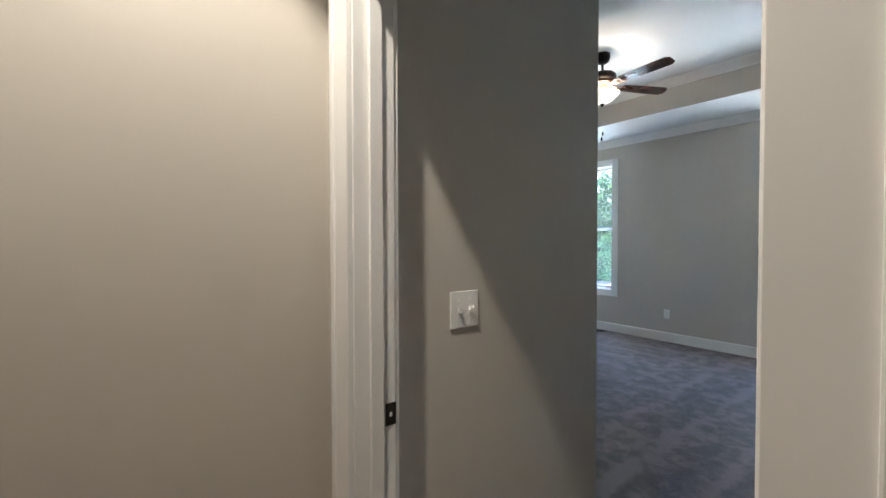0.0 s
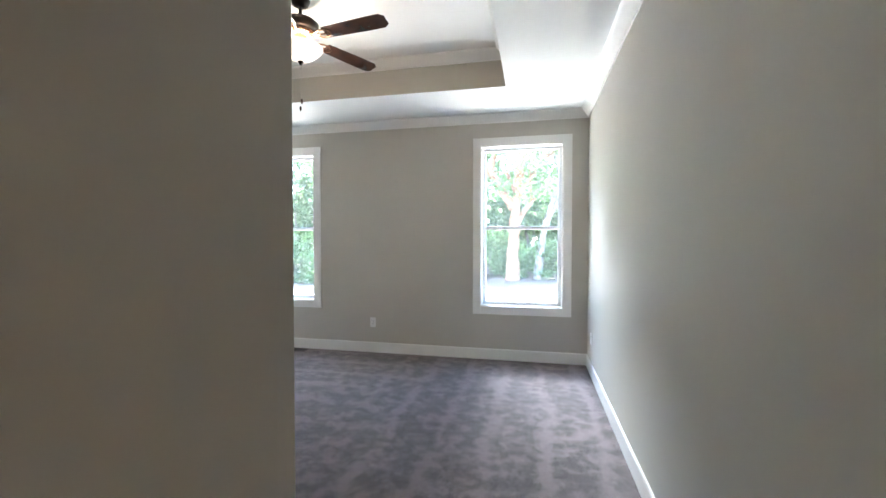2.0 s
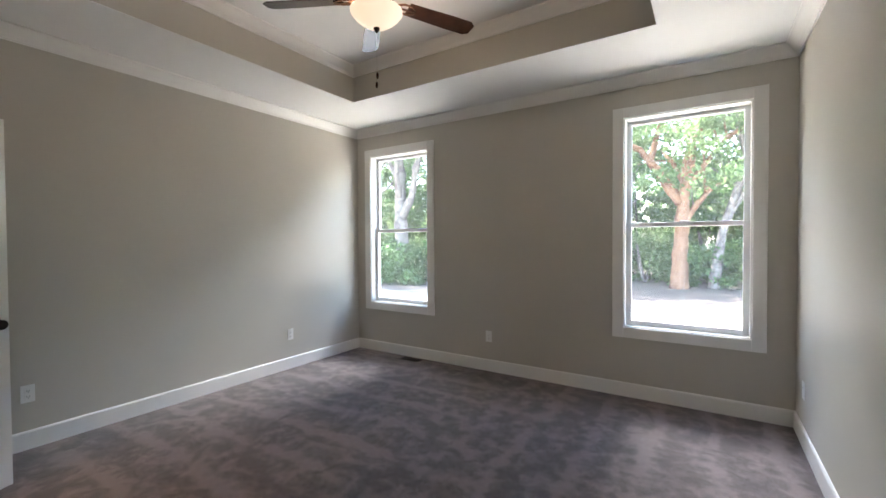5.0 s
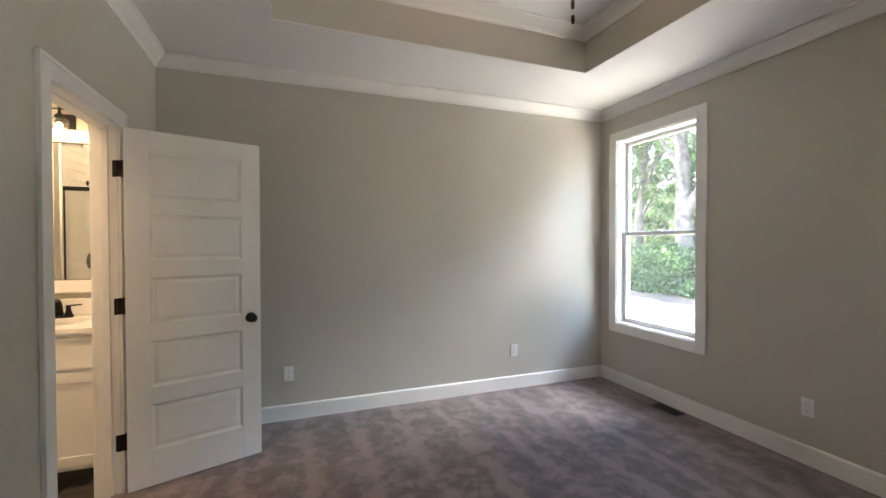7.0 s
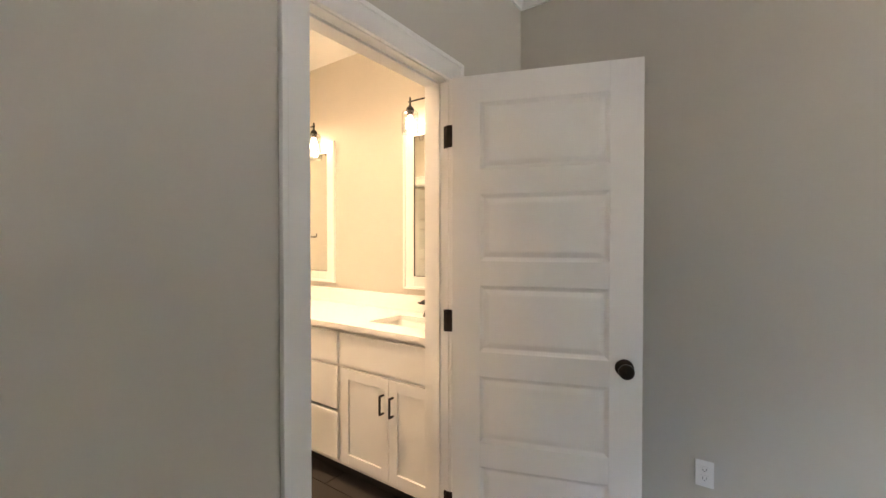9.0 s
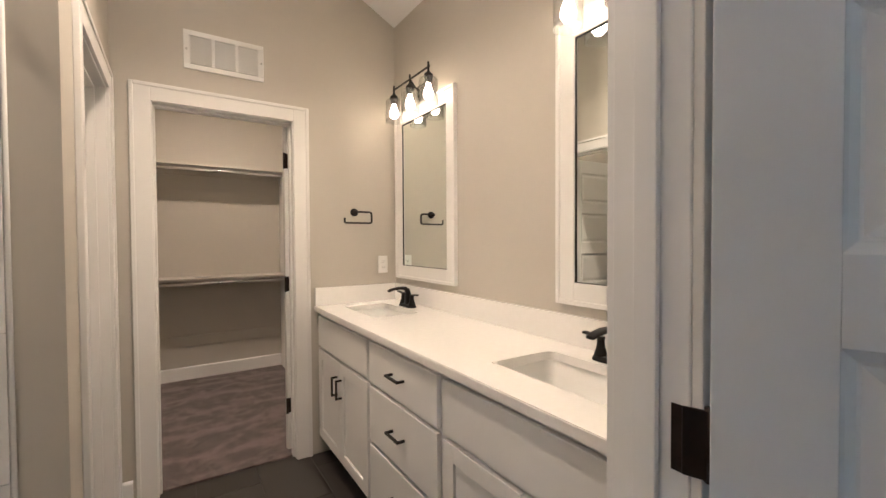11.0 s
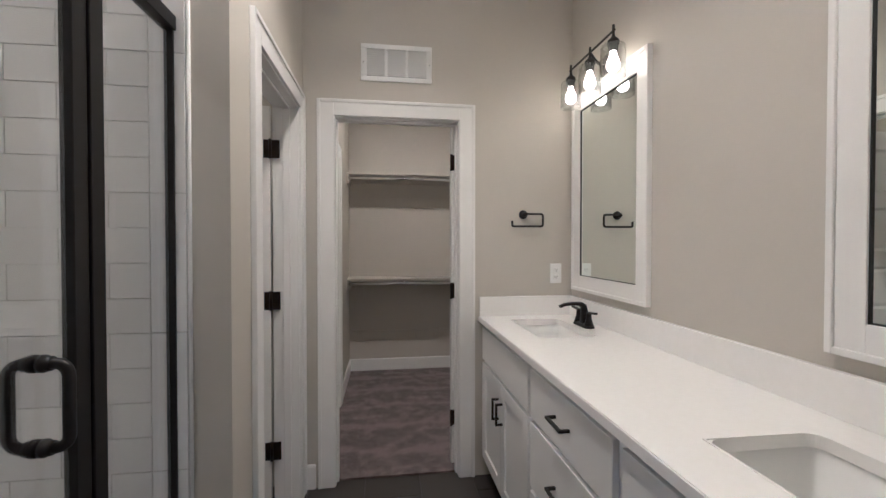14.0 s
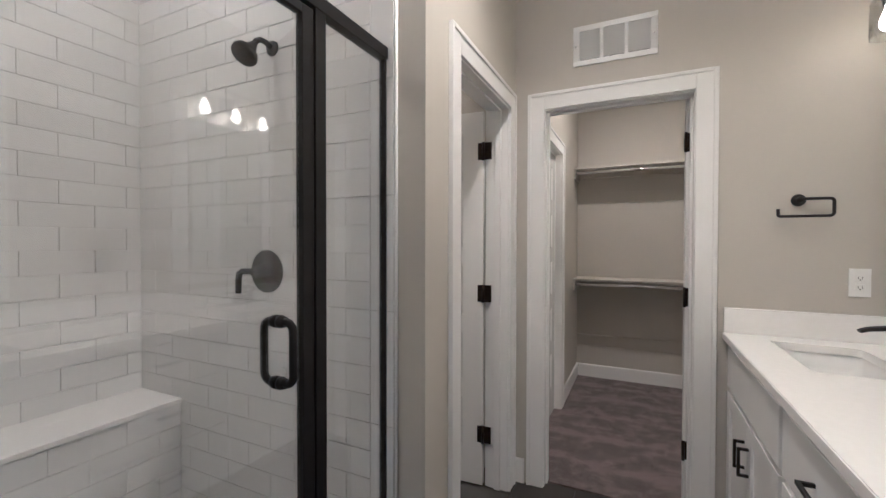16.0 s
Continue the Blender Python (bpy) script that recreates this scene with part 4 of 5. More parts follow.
def framed_mirror(y0, y1, z0, z1):
    e = thing("mirror", (0, 0, 0), "rectangular wall mirror in a wide white wooden frame", "mirror", "vanity mirrors")
    f, t = 0.083, 0.018
    for r in ((y0, y0 + f, z0, z1), (y1 - f, y1, z0, z1), (y0 + f, y1 - f, z0, z0 + f), (y0 + f, y1 - f, z1 - f, z1)):
        part("frame", boxes((BW, BW + t, r[0], r[1], r[2], r[3]), bevel=0.002), WHITE, e)
    b = 0.016
    for r in ((y0 - 0.002, y0 + b, z0 - 0.002, z1 + 0.002), (y1 - b, y1 + 0.002, z0 - 0.002, z1 + 0.002), (y0 + b, y1 - b, z0 - 0.002, z0 + b), (y0 + b, y1 - b, z1 - b, z1 + 0.002)):
        part("back_band", boxes((BW, BW + t + 0.008, *r), bevel=0.003), WHITE, e)
    # thin dark line along the inner edge of the frame
    part("inner_line", boxes((BW, BW + 0.012, y0 + f, y0 + f + 0.003, z0 + f, z1 - f), (BW, BW + 0.012, y1 - f - 0.003, y1 - f, z0 + f, z1 - f), (BW, BW + 0.012, y0 + f + 0.003, y1 - f - 0.003, z0 + f, z0 + f + 0.003), (BW, BW + 0.012, y0 + f + 0.003, y1 - f - 0.003, z1 - f - 0.003, z1 - f)), SLOT, e)
    part("glass", boxes((BW + 0.001, BW + 0.007, y0 + f - 0.004, y1 - f + 0.004, z0 + f - 0.004, z1 - f + 0.004)), MIRROR, e, "silvered mirror glass")
    return e


framed_mirror(-2.332, -1.630, 1.088, 2.184)
framed_mirror(-0.919, -0.217, 1.088, 2.184)


def vanity_light(c):
    e = thing("vanity_light", (BW, c, 2.236), "black three-light vanity fixture with clear glass shades, lit", "wall light", "vanity lights")
    b2 = boxes((0.0, 0.016, -0.055, 0.055, -0.055, 0.055), bevel=0.006)
    part("wall_plate", b2, BLACK, e)
    b2 = bmesh.new()
    tube(b2, [(0.012, 0, 0.0), (0.06, 0, 0.02), (0.095, 0, 0.062)], 0.008, 10)
    part("arm", b2, BLACK, e)
    b2 = boxes((0.0915, 0.0995, -0.226, 0.226, 0.061, 0.070), bevel=0.002)
    part("bar", b2, BLACK, e)
    for y in (-0.213, 0.0, 0.213):
        b2 = bmesh.new()
        lathe(b2, [(0, 0.092), (0.006, 0.092), (0.0065, 0.046), (0.010, 0.036), (0.024, 0.024), (0.0255, 0.018), (0.0255, 0.002), (0.021, 0.0), (0.021, -0.018), (0.018, -0.026), (0, -0.026)], pose(0.0955, y, 0.0), 20)
        h = part("holder", b2, BLACK, e)
        b2 = bmesh.new()
        lathe(b2, [(0.0135, -0.024), (0.0135, -0.034), (0.017, -0.048), (0.0245, -0.066), (0.0285, -0.084), (0.0265, -0.101), (0.018, -0.113), (0, -0.118)], pose(0.0955, y, 0.0), 20)
        part("bulb", b2, BULBGLOW, h, "glowing bulb")
        b2 = bmesh.new()
        lathe(b2, [(0.030, 0.004), (0.048, 0.000), (0.054, -0.010), (0.0545, -0.140), (0.0520, -0.140), (0.0515, -0.012), (0.046, -0.003)], pose(0.0955, y, 0.0), 28)
        s = part("shade", b2, SHADEGLASS, h, "clear glass cylinder shade")
        s.visible_shadow = False
    return e


vanity_light(-1.982)
vanity_light(-0.585)

# paper holder on the end wall: a rose and a bent open loop
e = thing("towel_hook", pose(0.290, BS, 1.522, 0, 0, 180), "matte black open-loop towel holder on the wall", "towel holder")
b2 = bmesh.new()
lathe(b2, [(0, 0), (0.026, 0), (0.026, 0.006), (0.018, 0.012), (0.012, 0.018), (0.011, 0.044), (0, 0.045)], pose(0, 0, 0, 90, 0, 0), 24)
part("rose", b2, BLACK, e)
b2 = bmesh.new()
Y = -0.040
pts = [(0.0, Y, 0.002), (0.080, Y, 0.002)] + arc((0.092, Y, -0.012), 0.014, 90, 0, (1, 0, 0), (0, 0, 1))[1:] + [(0.106, Y, -0.05)] + arc((0.092, Y, -0.056), 0.014, 0, -90, (1, 0, 0), (0, 0, 1)) + [(-0.068, Y, -0.070)] + arc((-0.068, Y, -0.060), 0.010, 270, 180, (1, 0, 0), (0, 0, 1))[1:] + [(-0.078, Y, -0.038)]
tube(b2, pts, 0.0062, 10)
part("loop", b2, BLACK, e)

# return air grille over the closet doorway
e = thing("return_grille", pose(1.028, BS, 2.358, 0, 0, 180), "white steel return air grille with three louvred bays", "air vent")
GWd, GHt = 0.197, 0.102
part("frame", boxes((-GWd, GWd, -0.008, 0, -GHt, -GHt + 0.027), (-GWd, GWd, -0.008, 0, GHt - 0.027, GHt), (-GWd, -GWd + 0.032, -0.008, 0, -GHt + 0.027, GHt - 0.027), (GWd - 0.032, GWd, -0.008, 0, -GHt + 0.027, GHt - 0.027), bevel=0.002), PLASTIC, e)
for x in (-GWd + 0.014, GWd - 0.014):
    b2 = bmesh.new()
    lathe(b2, [(0, 0.0), (0.005, 0.0), (0.004, 0.002), (0, 0.0025)], pose(x, -0.008, 0, 90, 0, 0), 12)
    part("screw", b2, CHROME, e)
# dark sheet behind the louvres, painted for the shade in their gaps
part("backing_shade", boxes((-GWd + 0.02, GWd - 0.02, -0.0015, -0.0005, -GHt + 0.02, GHt - 0.02)), SLOT, e)
for x in (-0.058, 0.058):
    part("divider", boxes((x - 0.008, x + 0.008, -0.008, -0.001, -GHt + 0.024, GHt - 0.024)), PLASTIC, e)
slat = boxes((-GWd + 0.027, GWd - 0.027, -0.0007, 0.0007, -0.0068, 0.0068))
slat = mesh("slat", slat, PLASTIC)
for k in range(12):
    s = new("slat", slat)
    s.parent = e
    s.matrix_local = pose(0, -0.0052, -GHt + 0.0365 + k * 0.0119, 41, 0, 0)


# ---- shower ----
def shower_rail(name, row, parent):
    return part(name, boxes(row, bevel=0.002), BLACK, parent)


PY0, PY1 = -0.998, -0.915
HZ = 1.975
e = thing("shower_enclosure", (0, 0, 0), "black framed glass shower enclosure with hinged door", "shower enclosure")
shower_rail("header", (GX - 0.018, GX + 0.018, SHS + 0.002, BN - 0.002, HZ - 0.022, HZ + 0.018), e)
shower_rail("wall_channel", (GX - 0.012, GX + 0.012, SHS + 0.002, SHS + 0.020, 0.10, HZ - 0.022), e)
shower_rail("wall_channel", (GX - 0.012, GX + 0.012, BN - 0.022, BN - 0.002, 0.10, HZ - 0.022), e)
shower_rail("sill", (GX - 0.018, GX + 0.018, SHS + 0.002, BN - 0.002, 0.085, 0.105), e)
shower_rail("post", (GX - 0.016, GX + 0.016, PY0, PY0 + 0.040, 0.105, HZ - 0.022), e)
p = part("fixed_panel", boxes((GX - 0.004, GX + 0.004, SHS + 0.018, PY0 + 0.002, 0.104, HZ - 0.021)), SHOWERGLASS, e, "clear fixed glass panel")
p.visible_shadow = False
d = part("door_stile", boxes((GX - 0.012, GX + 0.012, PY0 + 0.043, PY1, 0.115, HZ - 0.03), (GX - 0.012, GX + 0.012, BN - 0.06, BN - 0.026, 0.115, HZ - 0.03), (GX - 0.012, GX + 0.012, PY1, BN - 0.06, 0.115, 0.14), (GX - 0.012, GX + 0.012, PY1, BN - 0.06, HZ - 0.055, HZ - 0.03), bevel=0.002), BLACK, e)
p = part("door_glass", boxes((GX - 0.004, GX + 0.004, PY1 - 0.003, BN - 0.057, 0.138, HZ - 0.053)), SHOWERGLASS, d, "clear glass door")
p.visible_shadow = False
for s in (-1, 1):
    b2 = bmesh.new()
    xo, hy, z0, z1, r = s * 0.048, -0.845, 0.997, 1.146, 0.022
    rise = [Vector((GX + s * 0.004, hy, z1)), Vector((GX + xo - s * r, hy, z1))] + arc((GX + xo - s * r, hy, z1 - r), r, 90, 0, (s, 0, 0), (0, 0, 1))[1:] + arc((GX + xo - s * r, hy, z0 + r), r, 0, -90, (s, 0, 0), (0, 0, 1)) + [Vector((GX + s * 0.004, hy, z0))]
    # the loop stands askew, as a bent bar with both feet on the glass
    tube(b2, rise, 0.0098, 14)
    for z in (z0, z1):
        lathe(b2, [(0.0, 0.0), (0.016, 0.0), (0.016, 0.008), (0.013, 0.012), (0.013, 0.018), (0.0, 0.018)], pose(GX + s * 0.004, hy, z, 0, 90 * s, 0), 16)
    part("handle", b2, BLACK, d, "black D-shaped pull handle")

setting("shower_curb", boxes((1.62, 1.75, SHS, BN, -0.05, 0.083)), QUARTZ, "white shower curb", "curb")
setting("floor_shower", boxes((1.75, SHE, SHS, BN, -0.05, 0.012)), GROUT, "grey shower floor", "floor")
setting("wall_shower_south", boxes((1.645, SHE, SHS, SHS + 0.0035, 0.0, 3.03)), GROUT, "white subway tile wall of the shower", "wall")
setting("wall_shower_north", boxes((1.645, SHE, BN - 0.0035, BN, 0.0, 3.03)), GROUT, "white subway tile wall of the shower", "wall")
b2 = bmesh.new()
tube(b2, [(1.644, SHS + 0.004, 0.0), (1.644, SHS + 0.004, 3.03)], 0.006, 10)
setting("trim_tile_edge", b2, PORCELAIN, "white glazed edge trim of the shower tile", "trim")
BX, BZ = 2.80, 0.617
setting("bench", boxes((BX, SHE - 0.0, SHS + 0.0, BN - 0.004, 0.012, BZ - 0.012)), GROUT, "tiled shower bench", "bench")
e = thing("bench_top", (0, 0, 0), "white quartz seat slab on the shower bench", "bench seat")
part("slab", boxes((BX - 0.018, SHE - 0.009, SHS + 0.013, BN - 0.013, BZ - 0.012, BZ + 0.010), bevel=0.003), QUARTZ, e)

e = thing("shower_valve", pose(2.240, SHS + 0.012, 1.222, 0, 0, 180), "matte black round shower valve with lever", "shower valve")
b2 = bmesh.new()
lathe(b2, [(0, 0), (0.085, 0), (0.085, 0.004), (0.078, 0.010), (0.034, 0.016), (0.030, 0.030), (0.022, 0.055), (0.020, 0.062), (0, 0.064)], pose(0, 0, 0, 90, 0, 0), 32)
part("plate", b2, BLACK, e)
b2 = bmesh.new()
tube(b2, [(0, -0.050, 0), (-0.03, -0.058, 0.002), (-0.066, -0.062, 0.002), (-0.080, -0.063, -0.008), (-0.086, -0.063, -0.028), (-0.088, -0.063, -0.085)], [0.013, 0.012, 0.0115, 0.0125, 0.0125, 0.011], 12)
part("lever", b2, BLACK, e)
e = thing("overhead_shower", pose(2.205, SHS + 0.012, 2.095, 0, 0, 180), "matte black shower head on a bent arm", "shower head")
b2 = bmesh.new()
lathe(b2, [(0, 0), (0.03, 0), (0.029, 0.006), (0.018, 0.012), (0, 0.012)], pose(0, 0, 0, 90, 0, 0), 24)
part("flange", b2, BLACK, e)
b2 = bmesh.new()
tube(b2, [(0, 0, 0), (0.0, -0.035, 0.010), (0.0, -0.058, 0.010), (0.0, -0.078, -0.004), (0.0, -0.090, -0.024)], 0.0105, 12)
part("arm", b2, BLACK, e)
b2 = bmesh.new()
lathe(b2, [(0, 0.012), (0.014, 0.010), (0.018, -0.004), (0.026, -0.022), (0.044, -0.042), (0.048, -0.052), (0.046, -0.062), (0, -0.062)], pose(0, -0.095, -0.030, -38, 0, 0), 28)
part("head", b2, BLACK, e)



def downlight(x, y, z, label, r=0.074):
    e = thing("downlight", (x, y, z), label, "ceiling light", "round ceiling lights")
    b2 = bmesh.new()
    lathe(b2, [(0, 0), (0.095, 0), (0.095, -0.006), (0.078, -0.012), (0, -0.012)], steps=28)
    part("rim", b2, WHITE, e)
    b2 = bmesh.new()
    lathe(b2, [(0, -0.0125), (r, -0.0125), (r * 0.8, -0.016), (0, -0.018)], steps=28)
    part("lens", b2, DOWNGLOW, e, "glowing lens")
    return e


downlight(2.42, -0.75, 3.03, "round white flush light over the shower, lit", 0.042)
downlight(1.05, -1.25, 3.03, "round white flush light over the bathroom, lit", 0.036)
downlight(0.85, -3.35, 2.743, "round white flush light in the closet, lit", 0.058)
# the last one is an added lamp that lifts the dark toilet room
downlight(2.35, -1.95, 2.743, "unseen round light added to brighten the toilet room", 0.034)

# ---- closet fittings ----
def closet_shelf(z, x0, x1):
    e = thing("closet_shelf", (0, 0, 0), "closet shelf in the wall colour with chrome hanging rod", "shelf", "closet shelves")
    # board, cleat and support take the walls' colour
    part("board", boxes((x0, x1, CLS + 0.001, CLS + 0.30, z - 0.018, z), bevel=0.002), PAINT, e)
    part("cleat", boxes((x0, x1, CLS + 0.001, CLS + 0.019, z - 0.070, z - 0.0185), bevel=0.002), PAINT, e)
    b2 = bmesh.new()
    tube(b2, [(x0 + 0.002, CLS + 0.28, z - 0.050), (x1 - 0.002, CLS + 0.28, z - 0.050)], 0.016, 14)
    part("rod", b2, CHROME, e, "chrome hanging rod")
    part("support", boxes((x1 - 0.019, x1, CLS + 0.02, CLS + 0.299, z - 0.11, z - 0.0185), bevel=0.002), PAINT, e)
    return e


closet_shelf(2.045, 0.337, CLE - 0.001)
closet_shelf(1.003, 0.337, CLE - 0.001)
# two flat strips along the back wall, in its own colour
for z in (1.826, 0.430):
    setting("trim_strip", boxes((0.337, CLE, CLS + 0.0005, CLS + 0.014, z - 0.100, z), bevel=0.002), PAINT, "flat strip along the closet wall in the wall colour", "cleat")
e = thing("closet_tower", (0, 0, 0), "white closet shelf tower with open shelves", "shelving")
part("side_panel", boxes((0.316, 0.335, CLS + 0.016, CLS + 0.36, 0.0, 2.045), bevel=0.002), WHITE, e)
part("side_panel", boxes((-0.010, 0.009, CLS + 0.016, CLS + 0.36, 0.0, 2.045), bevel=0.002), WHITE, e)
for z in (0.285, 0.505, 0.88, 1.268, 1.632, 2.02):
    part("shelf", boxes((0.0095, 0.3155, CLS + 0.016, CLS + 0.355, z - 0.009, z + 0.009)), WHITE, e)

# ---- outside ----
GZ = -0.35
setting("ground", boxes((-300, 300, 4.3, 600, GZ - 0.1, GZ)), GROUND, "pale sunlit dirt and gravel ground", "ground")
setting("ground_house", boxes((-300, 300, -300, 4.3, GZ - 0.11, GZ - 0.01)), GROUND, "pale dirt ground round the house", "ground")


def bent(points, n=6):
    """Points with a few between, bowed a little."""
    out = []
    for a, b in zip(points, points[1:]):
        a, b = Vector(a), Vector(b)
        for k in range(n):
            u = k / n
            out.append(a.lerp(b, u) + noise.noise_vector(a * 0.7 + (b - a) * u * 0.9) * 0.06 * (b - a).length * 0.5)
    out.append(Vector(points[-1]))
    return out


def leaf_cloud(rng, centres, per, spread, size, flat=0.7):
    """Many small leaves in clumps round the given centres."""
    c = np.array(centres, float)
    n = len(c) * per
    base = np.repeat(c, per, 0)
    off = rng.normal(size=(n, 3))
    off /= np.linalg.norm(off, axis=1)[:, None] + 1e-9
    off *= (rng.random(n) ** 0.45)[:, None] * np.repeat(np.array(spread), per)[:, None]
    off[:, 2] *= flat
    p = base + off
    a = rng.normal(size=(n, 3))
    a /= np.linalg.norm(a, axis=1)[:, None]
    b = np.cross(a, rng.normal(size=(n, 3)))
    b /= np.linalg.norm(b, axis=1)[:, None] + 1e-9
    s = size * (0.6 + 0.8 * rng.random(n))[:, None]
    quad = np.stack([p - a * s, p + b * s * 0.5, p + a * s, p - b * s * 0.5], 1).reshape(-1, 3)
    d = bpy.data.meshes.new("crown")
    d.vertices.add(4 * n)
    d.vertices.foreach_set("co", quad.astype(np.float32).ravel())
    d.loops.add(4 * n)
    d.loops.foreach_set("vertex_index", np.arange(4 * n, dtype=np.int32))
    d.polygons.add(n)
    d.polygons.foreach_set("loop_start", np.arange(0, 4 * n, 4, dtype=np.int32))
    d.polygons.foreach_set("loop_total", np.full(n, 4, dtype=np.int32))
    d.update(calc_edges=True)
    return d


def tree(at, height, r0, limbs, crown_c, crown_r, clumps, per, leaf, bark, leaves, seed, lean=(0, 0), forks=(), label="tall leafy tree with a forked trunk"):
    rng = np.random.default_rng(seed)
    e = thing("tree", (*at, GZ), label, "tree", "trees outside")
    b2 = bmesh.new()
    top = (lean[0], lean[1], height)
    spine = bent([(0, 0, -0.1), (lean[0] * 0.2, lean[1] * 0.2, height * 0.35), (lean[0] * 0.6, lean[1] * 0.6, height * 0.7), top])
    n = len(spine)
    rad = [r0 * (1.35 if i == 0 else 1.0 - 0.55 * i / n) for i in range(n)]
    tube(b2, spine, rad, 12)
    ends = [top]
    for k in range(limbs):
        u = 0.42 + 0.5 * k / max(limbs, 1)
        a = rng.random() * 6.283
        s0 = spine[int(u * (n - 1))]
        ln = height * (0.35 + 0.3 * rng.random())
        e1 = s0 + Vector((math.cos(a) * ln * 0.6, math.sin(a) * ln * 0.4, ln * 0.7))
        q = bent([s0, s0.lerp(e1, 0.5) + Vector((0, 0, ln * 0.12)), e1], 4)
        tube(b2, q, [r0 * 0.42 * (1 - 0.75 * i / len(q)) for i in range(len(q))], 8)
        ends.append(e1)
        for _ in range(2):
            s1 = q[int(len(q) * (0.4 + 0.4 * rng.random()))]
            e2 = s1 + Vector(rng.normal(size=3)) * ln * 0.25 + Vector((0, 0, ln * 0.25))
            tube(b2, bent([s1, e2], 4), [r0 * 0.14, r0 * 0.12, r0 * 0.09, r0 * 0.06, r0 * 0.03], 6)
            ends.append(e2)
    for q0, q1, q2, q3, rr in forks:
        q = bent([q0, q1, q2, q3], 4)
        tube(b2, q, [rr * (1 - 0.6 * i / len(q)) for i in range(len(q))], 10)
    for v in b2.verts:
        v.co += noise.noise_vector(v.co * 2.3) * r0 * 0.30 + noise.noise_vector(v.co * 7.0) * r0 * 0.10
    part("trunk", b2, bark, e)
    cc, cr = np.array(crown_c), np.array(crown_r)
    pts = rng.normal(size=(clumps, 3))
    pts /= np.linalg.norm(pts, axis=1)[:, None]
    pts = cc + pts * cr * (rng.random(clumps) ** 0.4)[:, None]
    d = leaf_cloud(rng, pts, per, 0.35 + 0.55 * rng.random(clumps), leaf)
    d.materials.append(leaves)
    c = new("crown", d)
    c.parent = e
    return e


def bush(at, r, h, clumps, per, leaf, leaves, seed, label="dense green bush at the wood edge"):
    rng = np.random.default_rng(seed)
    e = thing("bush", (*at, GZ), label, "bush", "bushes outside")
    pts = rng.random((clumps, 3)) * np.array((2 * r, 1.2 * r, h)) - np.array((r, 0.6 * r, 0))
    pts[:, 2] *= 1 - 0.4 * (np.abs(pts[:, 0]) / r) ** 2
    d = leaf_cloud(rng, pts, per, 0.3 + 0.3 * rng.random(clumps), leaf)
    d.materials.append(leaves)
    c = new("foliage", d)
    c.parent = e
    b2 = bmesh.new()
    for k in range(4):
        tube(b2, bent([(0, 0, -0.05), (rng.normal() * r * 0.3, rng.normal() * r * 0.2, h * 0.8)], 4), [0.05, 0.045, 0.035, 0.025, 0.01], 6)
    part("stems", b2, GREYBARK, e)
    return e


tree((2.9, 16.8), 5.2, 0.28, 5, (0.2, -1.2, 6.2), (5.0, 4.0, 2.9), 105, 130, 0.085, BARK, LEAF, 3, (0.35, 0.0), [((0.05, 0, 3.0), (-0.5, -0.1, 3.9), (-0.9, -0.1, 4.6), (-0.5, -0.3, 6.2), 0.2), ((-0.8, -0.1, 4.3), (-1.2, -0.2, 5.0), (-1.8, -0.2, 5.3), (-2.6, -0.3, 6.0), 0.12)], "large tree with reddish bark and a forked limb")
tree((3.9, 17.3), 6.0, 0.17, 4, (0.8, 0, 6.0), (3.5, 2.0, 2.5), 60, 120, 0.085, GREYBARK, LEAF, 4, (1.6, 0.3), (), "slim grey tree leaning beside the large tree")
tree((-7.4, 14.2), 8.0, 0.32, 5, (0, -0.3, 7.6), (4.0, 3.5, 3.0), 80, 130, 0.085, GREYBARK, LEAF, 5, (-0.6, 0.2), [((-0.1, 0, 2.6), (0.5, 0, 3.6), (0.7, 0, 4.8), (1.3, 0, 6.4), 0.2)], "tall grey-barked tree with a thick trunk")
# trees added, mostly out of view, so their crowns shade the ground
for x, y, k in ((-2.4, 15.2, 41), (-3.6, 17.6, 42), (-14.0, 14.2, 43), (-10.8, 15.4, 44), (-11.8, 11.0, 45), (-9.6, 9.2, 46)):
    tree((x, y), 6.6, 0.22, 5, (0, -0.3, 6.2), (3.4, 2.8, 2.6), 90, 130, 0.085, GREYBARK, LEAF, k, (0.4, 0.0), (), "leafy grey-trunked tree added to shade the ground")
for k, (x, y) in enumerate(((-16, 17), (-12, 20), (-9, 22), (-4.5, 19.5), (-2.2, 22), (0.2, 20.5), (5.6, 20), (8.0, 18.5), (10.5, 21), (13.5, 19), (-20, 15))):
    tree((x, y), 5.5 + (k * 37 % 5) * 0.6, 0.2 + (k % 3) * 0.05, 4, (0, 0, 6.0), (3.2, 2.2, 3.4), 80, 110, 0.10, GREYBARK, DARKLEAF if k % 2 else LEAF, 20 + k, ((k % 3 - 1) * 0.8, 0))
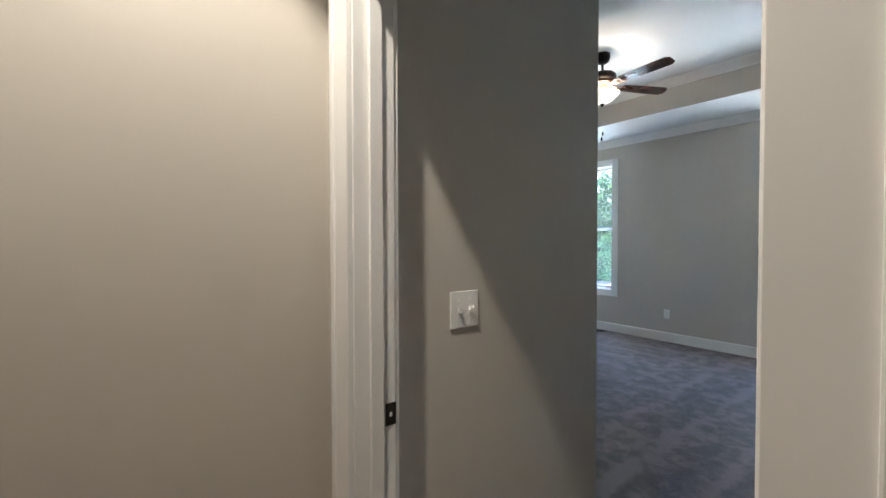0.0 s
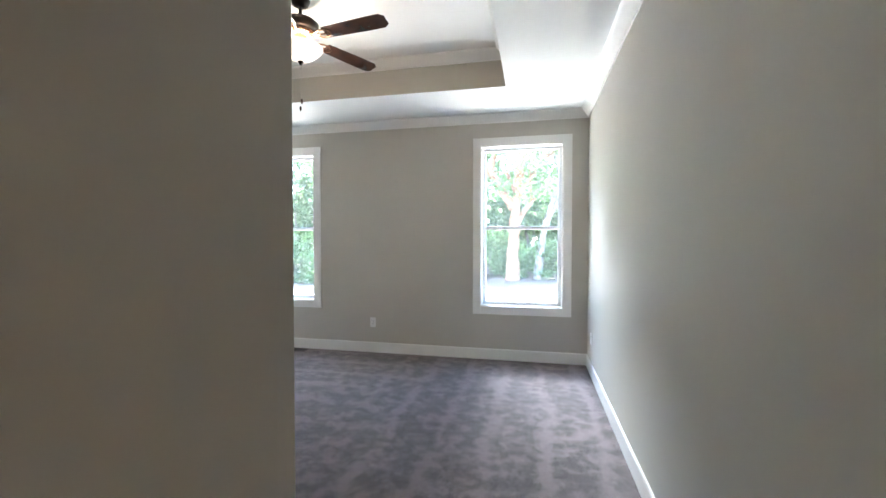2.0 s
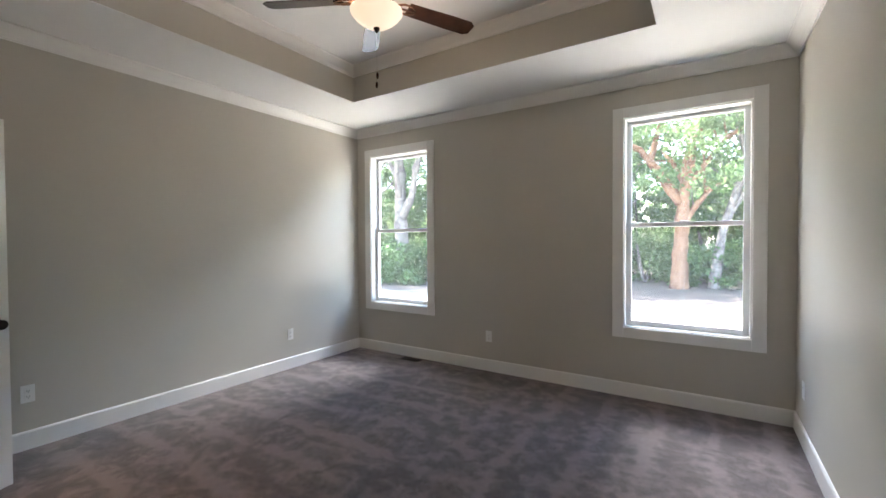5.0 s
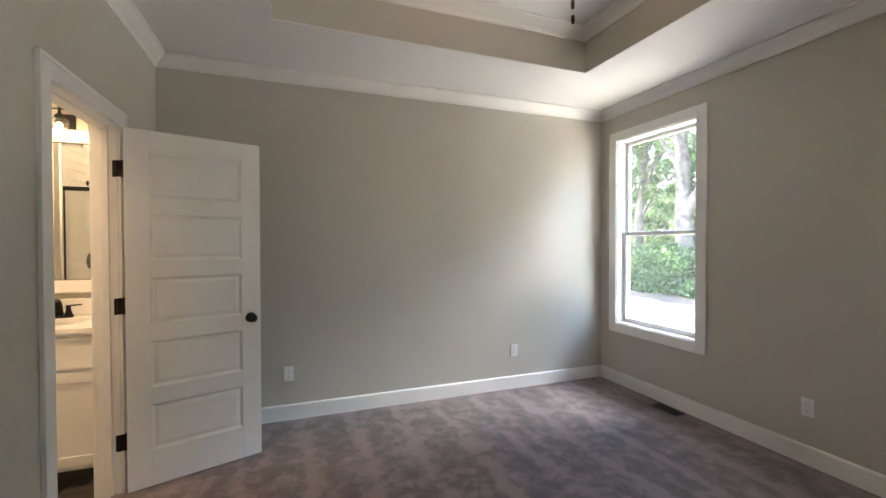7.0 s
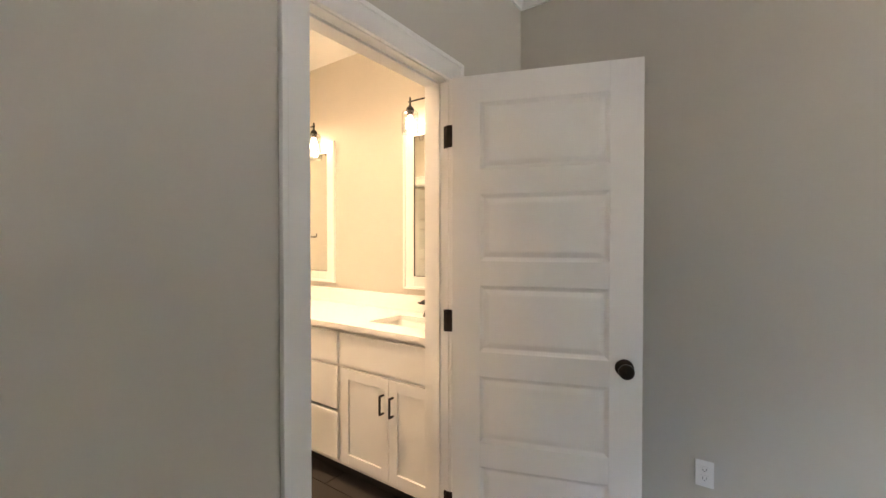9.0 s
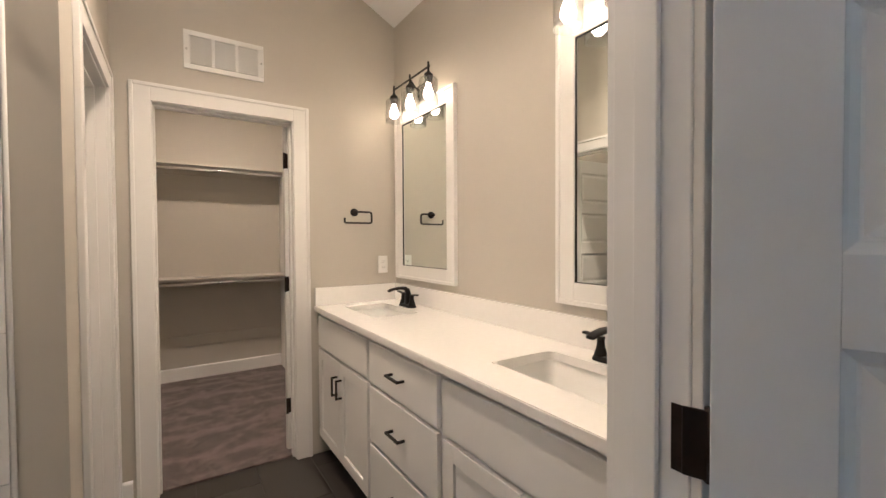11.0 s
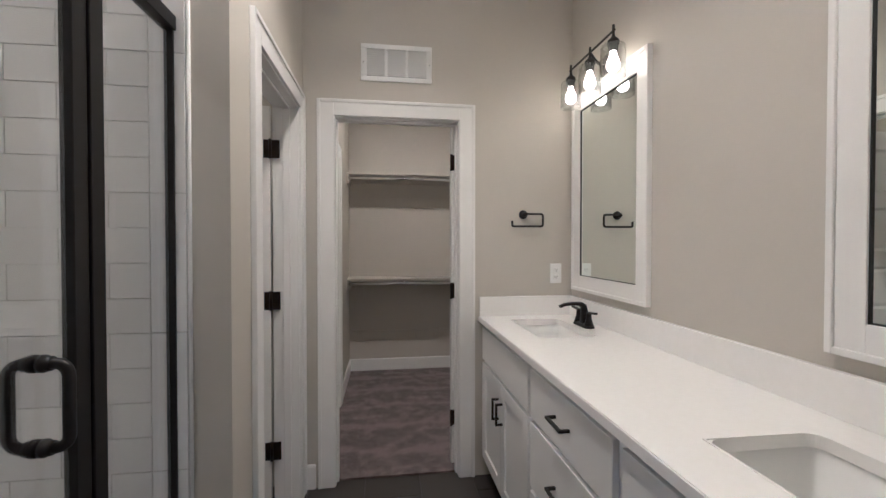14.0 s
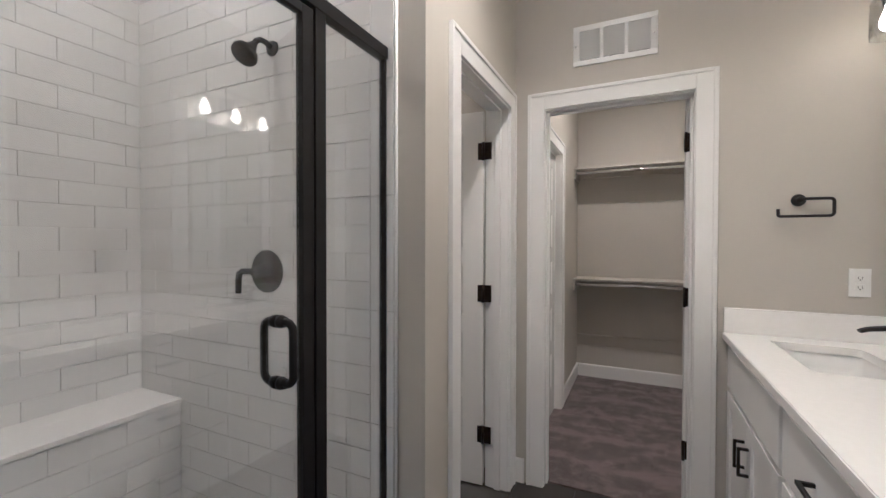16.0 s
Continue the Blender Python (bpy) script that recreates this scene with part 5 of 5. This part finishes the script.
for k, (x, y, r, h) in enumerate(((-11, 17.5, 2.4, 2.2), (-7.6, 18.5, 2.6, 2.4), (-3.8, 18.8, 2.4, 2.0), (-0.6, 19.5, 2.2, 2.3), (1.6, 18.6, 1.6, 2.2), (5.2, 18.2, 2.0, 2.0), (8.4, 17.0, 2.2, 2.0), (11.5, 18, 2.4, 2.4),
                                  (-15, 18, 2.6, 2.6), (-19, 16, 2.6, 2.6), (15, 18, 2.5, 2.5), (-9.5, 15.3, 1.7, 1.5), (-12.5, 14.6, 1.6, 1.6), (-7.1, 13.3, 1.2, 1.7), (-8.9, 13.4, 1.0, 1.4), (-5.6, 14.4, 1.2, 1.5))):
    bush((x, y), r, h, 46, 110, 0.075, (LEAF, DARKLEAF)[k % 2], 60 + k)
for k in range(18):
    x = -26 + k * 2.7
    bush((x, 21.5 + (k % 3) * 0.7), 2.2, 5.5, 70, 120, 0.11, (LEAF, DARKLEAF)[k % 2], 130 + k, "tall leafy shrub in the undergrowth")
for k in range(16):
    x = -30 + k * 3.8
    bush((x, 26 + (k % 3)), 3.2, 6.0, 80, 120, 0.19, (DARKLEAF, LEAF)[k % 2], 90 + k, "tall thicket of green leaves behind the trees")


# ---- pieces: shower tiles and floor tiles ----
TH, TL, JG = 0.0985, 0.251, 0.0019
tile_meshes = {}


def tile_mesh(length, height, mat, thick=0.008):
    """One glazed tile, its face along the local xz plane towards -y, with eased edges."""
    key = (round(length, 3), round(height, 3), mat.name)
    if key not in tile_meshes:
        b = 0.0009
        b2 = bmesh.new()
        o4 = [(0, 0), (length, 0), (length, height), (0, height)]
        i4 = [(b, b), (length - b, b), (length - b, height - b), (b, height - b)]
        rings = [[b2.verts.new((x, y, z)) for x, z in ring] for ring, y in ((o4, 0), (o4, -thick + b), (i4, -thick))]
        for a, c in zip(rings, rings[1:]):
            for k in range(4):
                b2.faces.new((a[k], a[(k + 1) % 4], c[(k + 1) % 4], c[k]))
        b2.faces.new(rings[-1])
        tile_meshes[key] = mesh("tile", b2, mat)
    return tile_meshes[key]


def tile_wall(parent, m, width, z0, z1, shift=0.0, joined=None):
    """Running-bond tiles over a wall: local x along it, -y out of it."""
    row, z = 0, z0
    while z < z1 - 0.02:
        h = min(TH, z1 - z) - JG
        x = -(TL / 2 if row % 2 else 0.0) - shift
        while x < width - 0.004:
            a, b = max(x, 0.0), min(x + TL, width)
            if b - a > 0.012:
                d = tile_mesh(b - a - JG, h, SUBWAY)
                mm = m @ pose(a + JG / 2, 0, z)
                if joined is None:
                    t = new("tile", d)
                    t.parent = parent
                    t.matrix_local = parent.matrix_world.inverted() @ mm
                else:
                    joined.append((d, mm))
            x += TL
        z += TH
        row += 1


def join_tiles(name, rows, parent):
    b2 = bmesh.new()
    for d, mm in rows:
        t = bmesh.new()
        t.from_mesh(d)
        t.transform(mm)
        tmp = bpy.data.meshes.new("tmp")
        t.to_mesh(tmp)
        t.free()
        b2.from_mesh(tmp)
        bpy.data.meshes.remove(tmp)
    ob = part(name, b2, SUBWAY, parent)
    return tagged(ob, kind="stuff")


south, north, east, seat = (bpy.data.objects[n] for n in ("wall_shower_south", "wall_shower_north", "wall_shower_east", "bench"))
tile_wall(south, pose(SHE, SHS + 0.0035, 0.0, 0, 0, 180), SHE - 1.745, 0.0205, 3.03, 0.0055)
tile_wall(east, pose(SHE, BN, 0.0, 0, 0, -90), BN - SHS - 0.012, 0.0205 + 6 * TH, 3.03, 0.08)
z = 0.0205 - TH
while z < 3.0:
    z0, z1 = max(z, 0.0205), min(z + 4 * TH, 3.03)
    t = new("tile", tile_mesh(0.095 - JG, z1 - z0 - JG, SUBWAY))
    t.parent = south
    t.matrix_local = south.matrix_world.inverted() @ pose(1.745 - JG / 2, SHS + 0.0035, z0, 0, 0, 180)
    z += 4 * TH
far = []
tile_wall(north, pose(1.648, BN - 0.0035, 0.0), SHE - 1.66, 0.0205, 3.03, 0.0, far)
join_tiles("tile_field", far, north)
tile_wall(seat, pose(BX, BN - 0.013, 0.0, 0, 0, -90), BN - SHS - 0.026, 0.012, BZ - 0.0135)

floor_bath = setting("floor_bathroom", boxes((BW, 3.0, CLN + 0.06, BN + 0.07, -0.05, -0.006)), DARKGROUT, "dark slate-look tile floor", "floor")
FW, FL, row = 0.305, 0.61, 0
x = -0.012
while x < 1.62:
    y = -0.10 - FL * (0.5 if row % 2 else 0.0) + FL
    while y > CLN + 0.06:
        y0, y1, x1 = max(y - FL, CLN + 0.06), min(y, -0.11), min(x + FW, 1.62)
        if y1 - y0 > 0.03 and x1 - x > 0.03:
            d = tile_mesh(x1 - x - 0.004, y1 - y0 - 0.004, SLATE, 0.006)
            t = new("tile", d)
            t.parent = floor_bath
            t.matrix_local = pose(x, y0 + 0.002, -0.006, -90, 0, 0)
        y -= FL
    x += FW
    row += 1
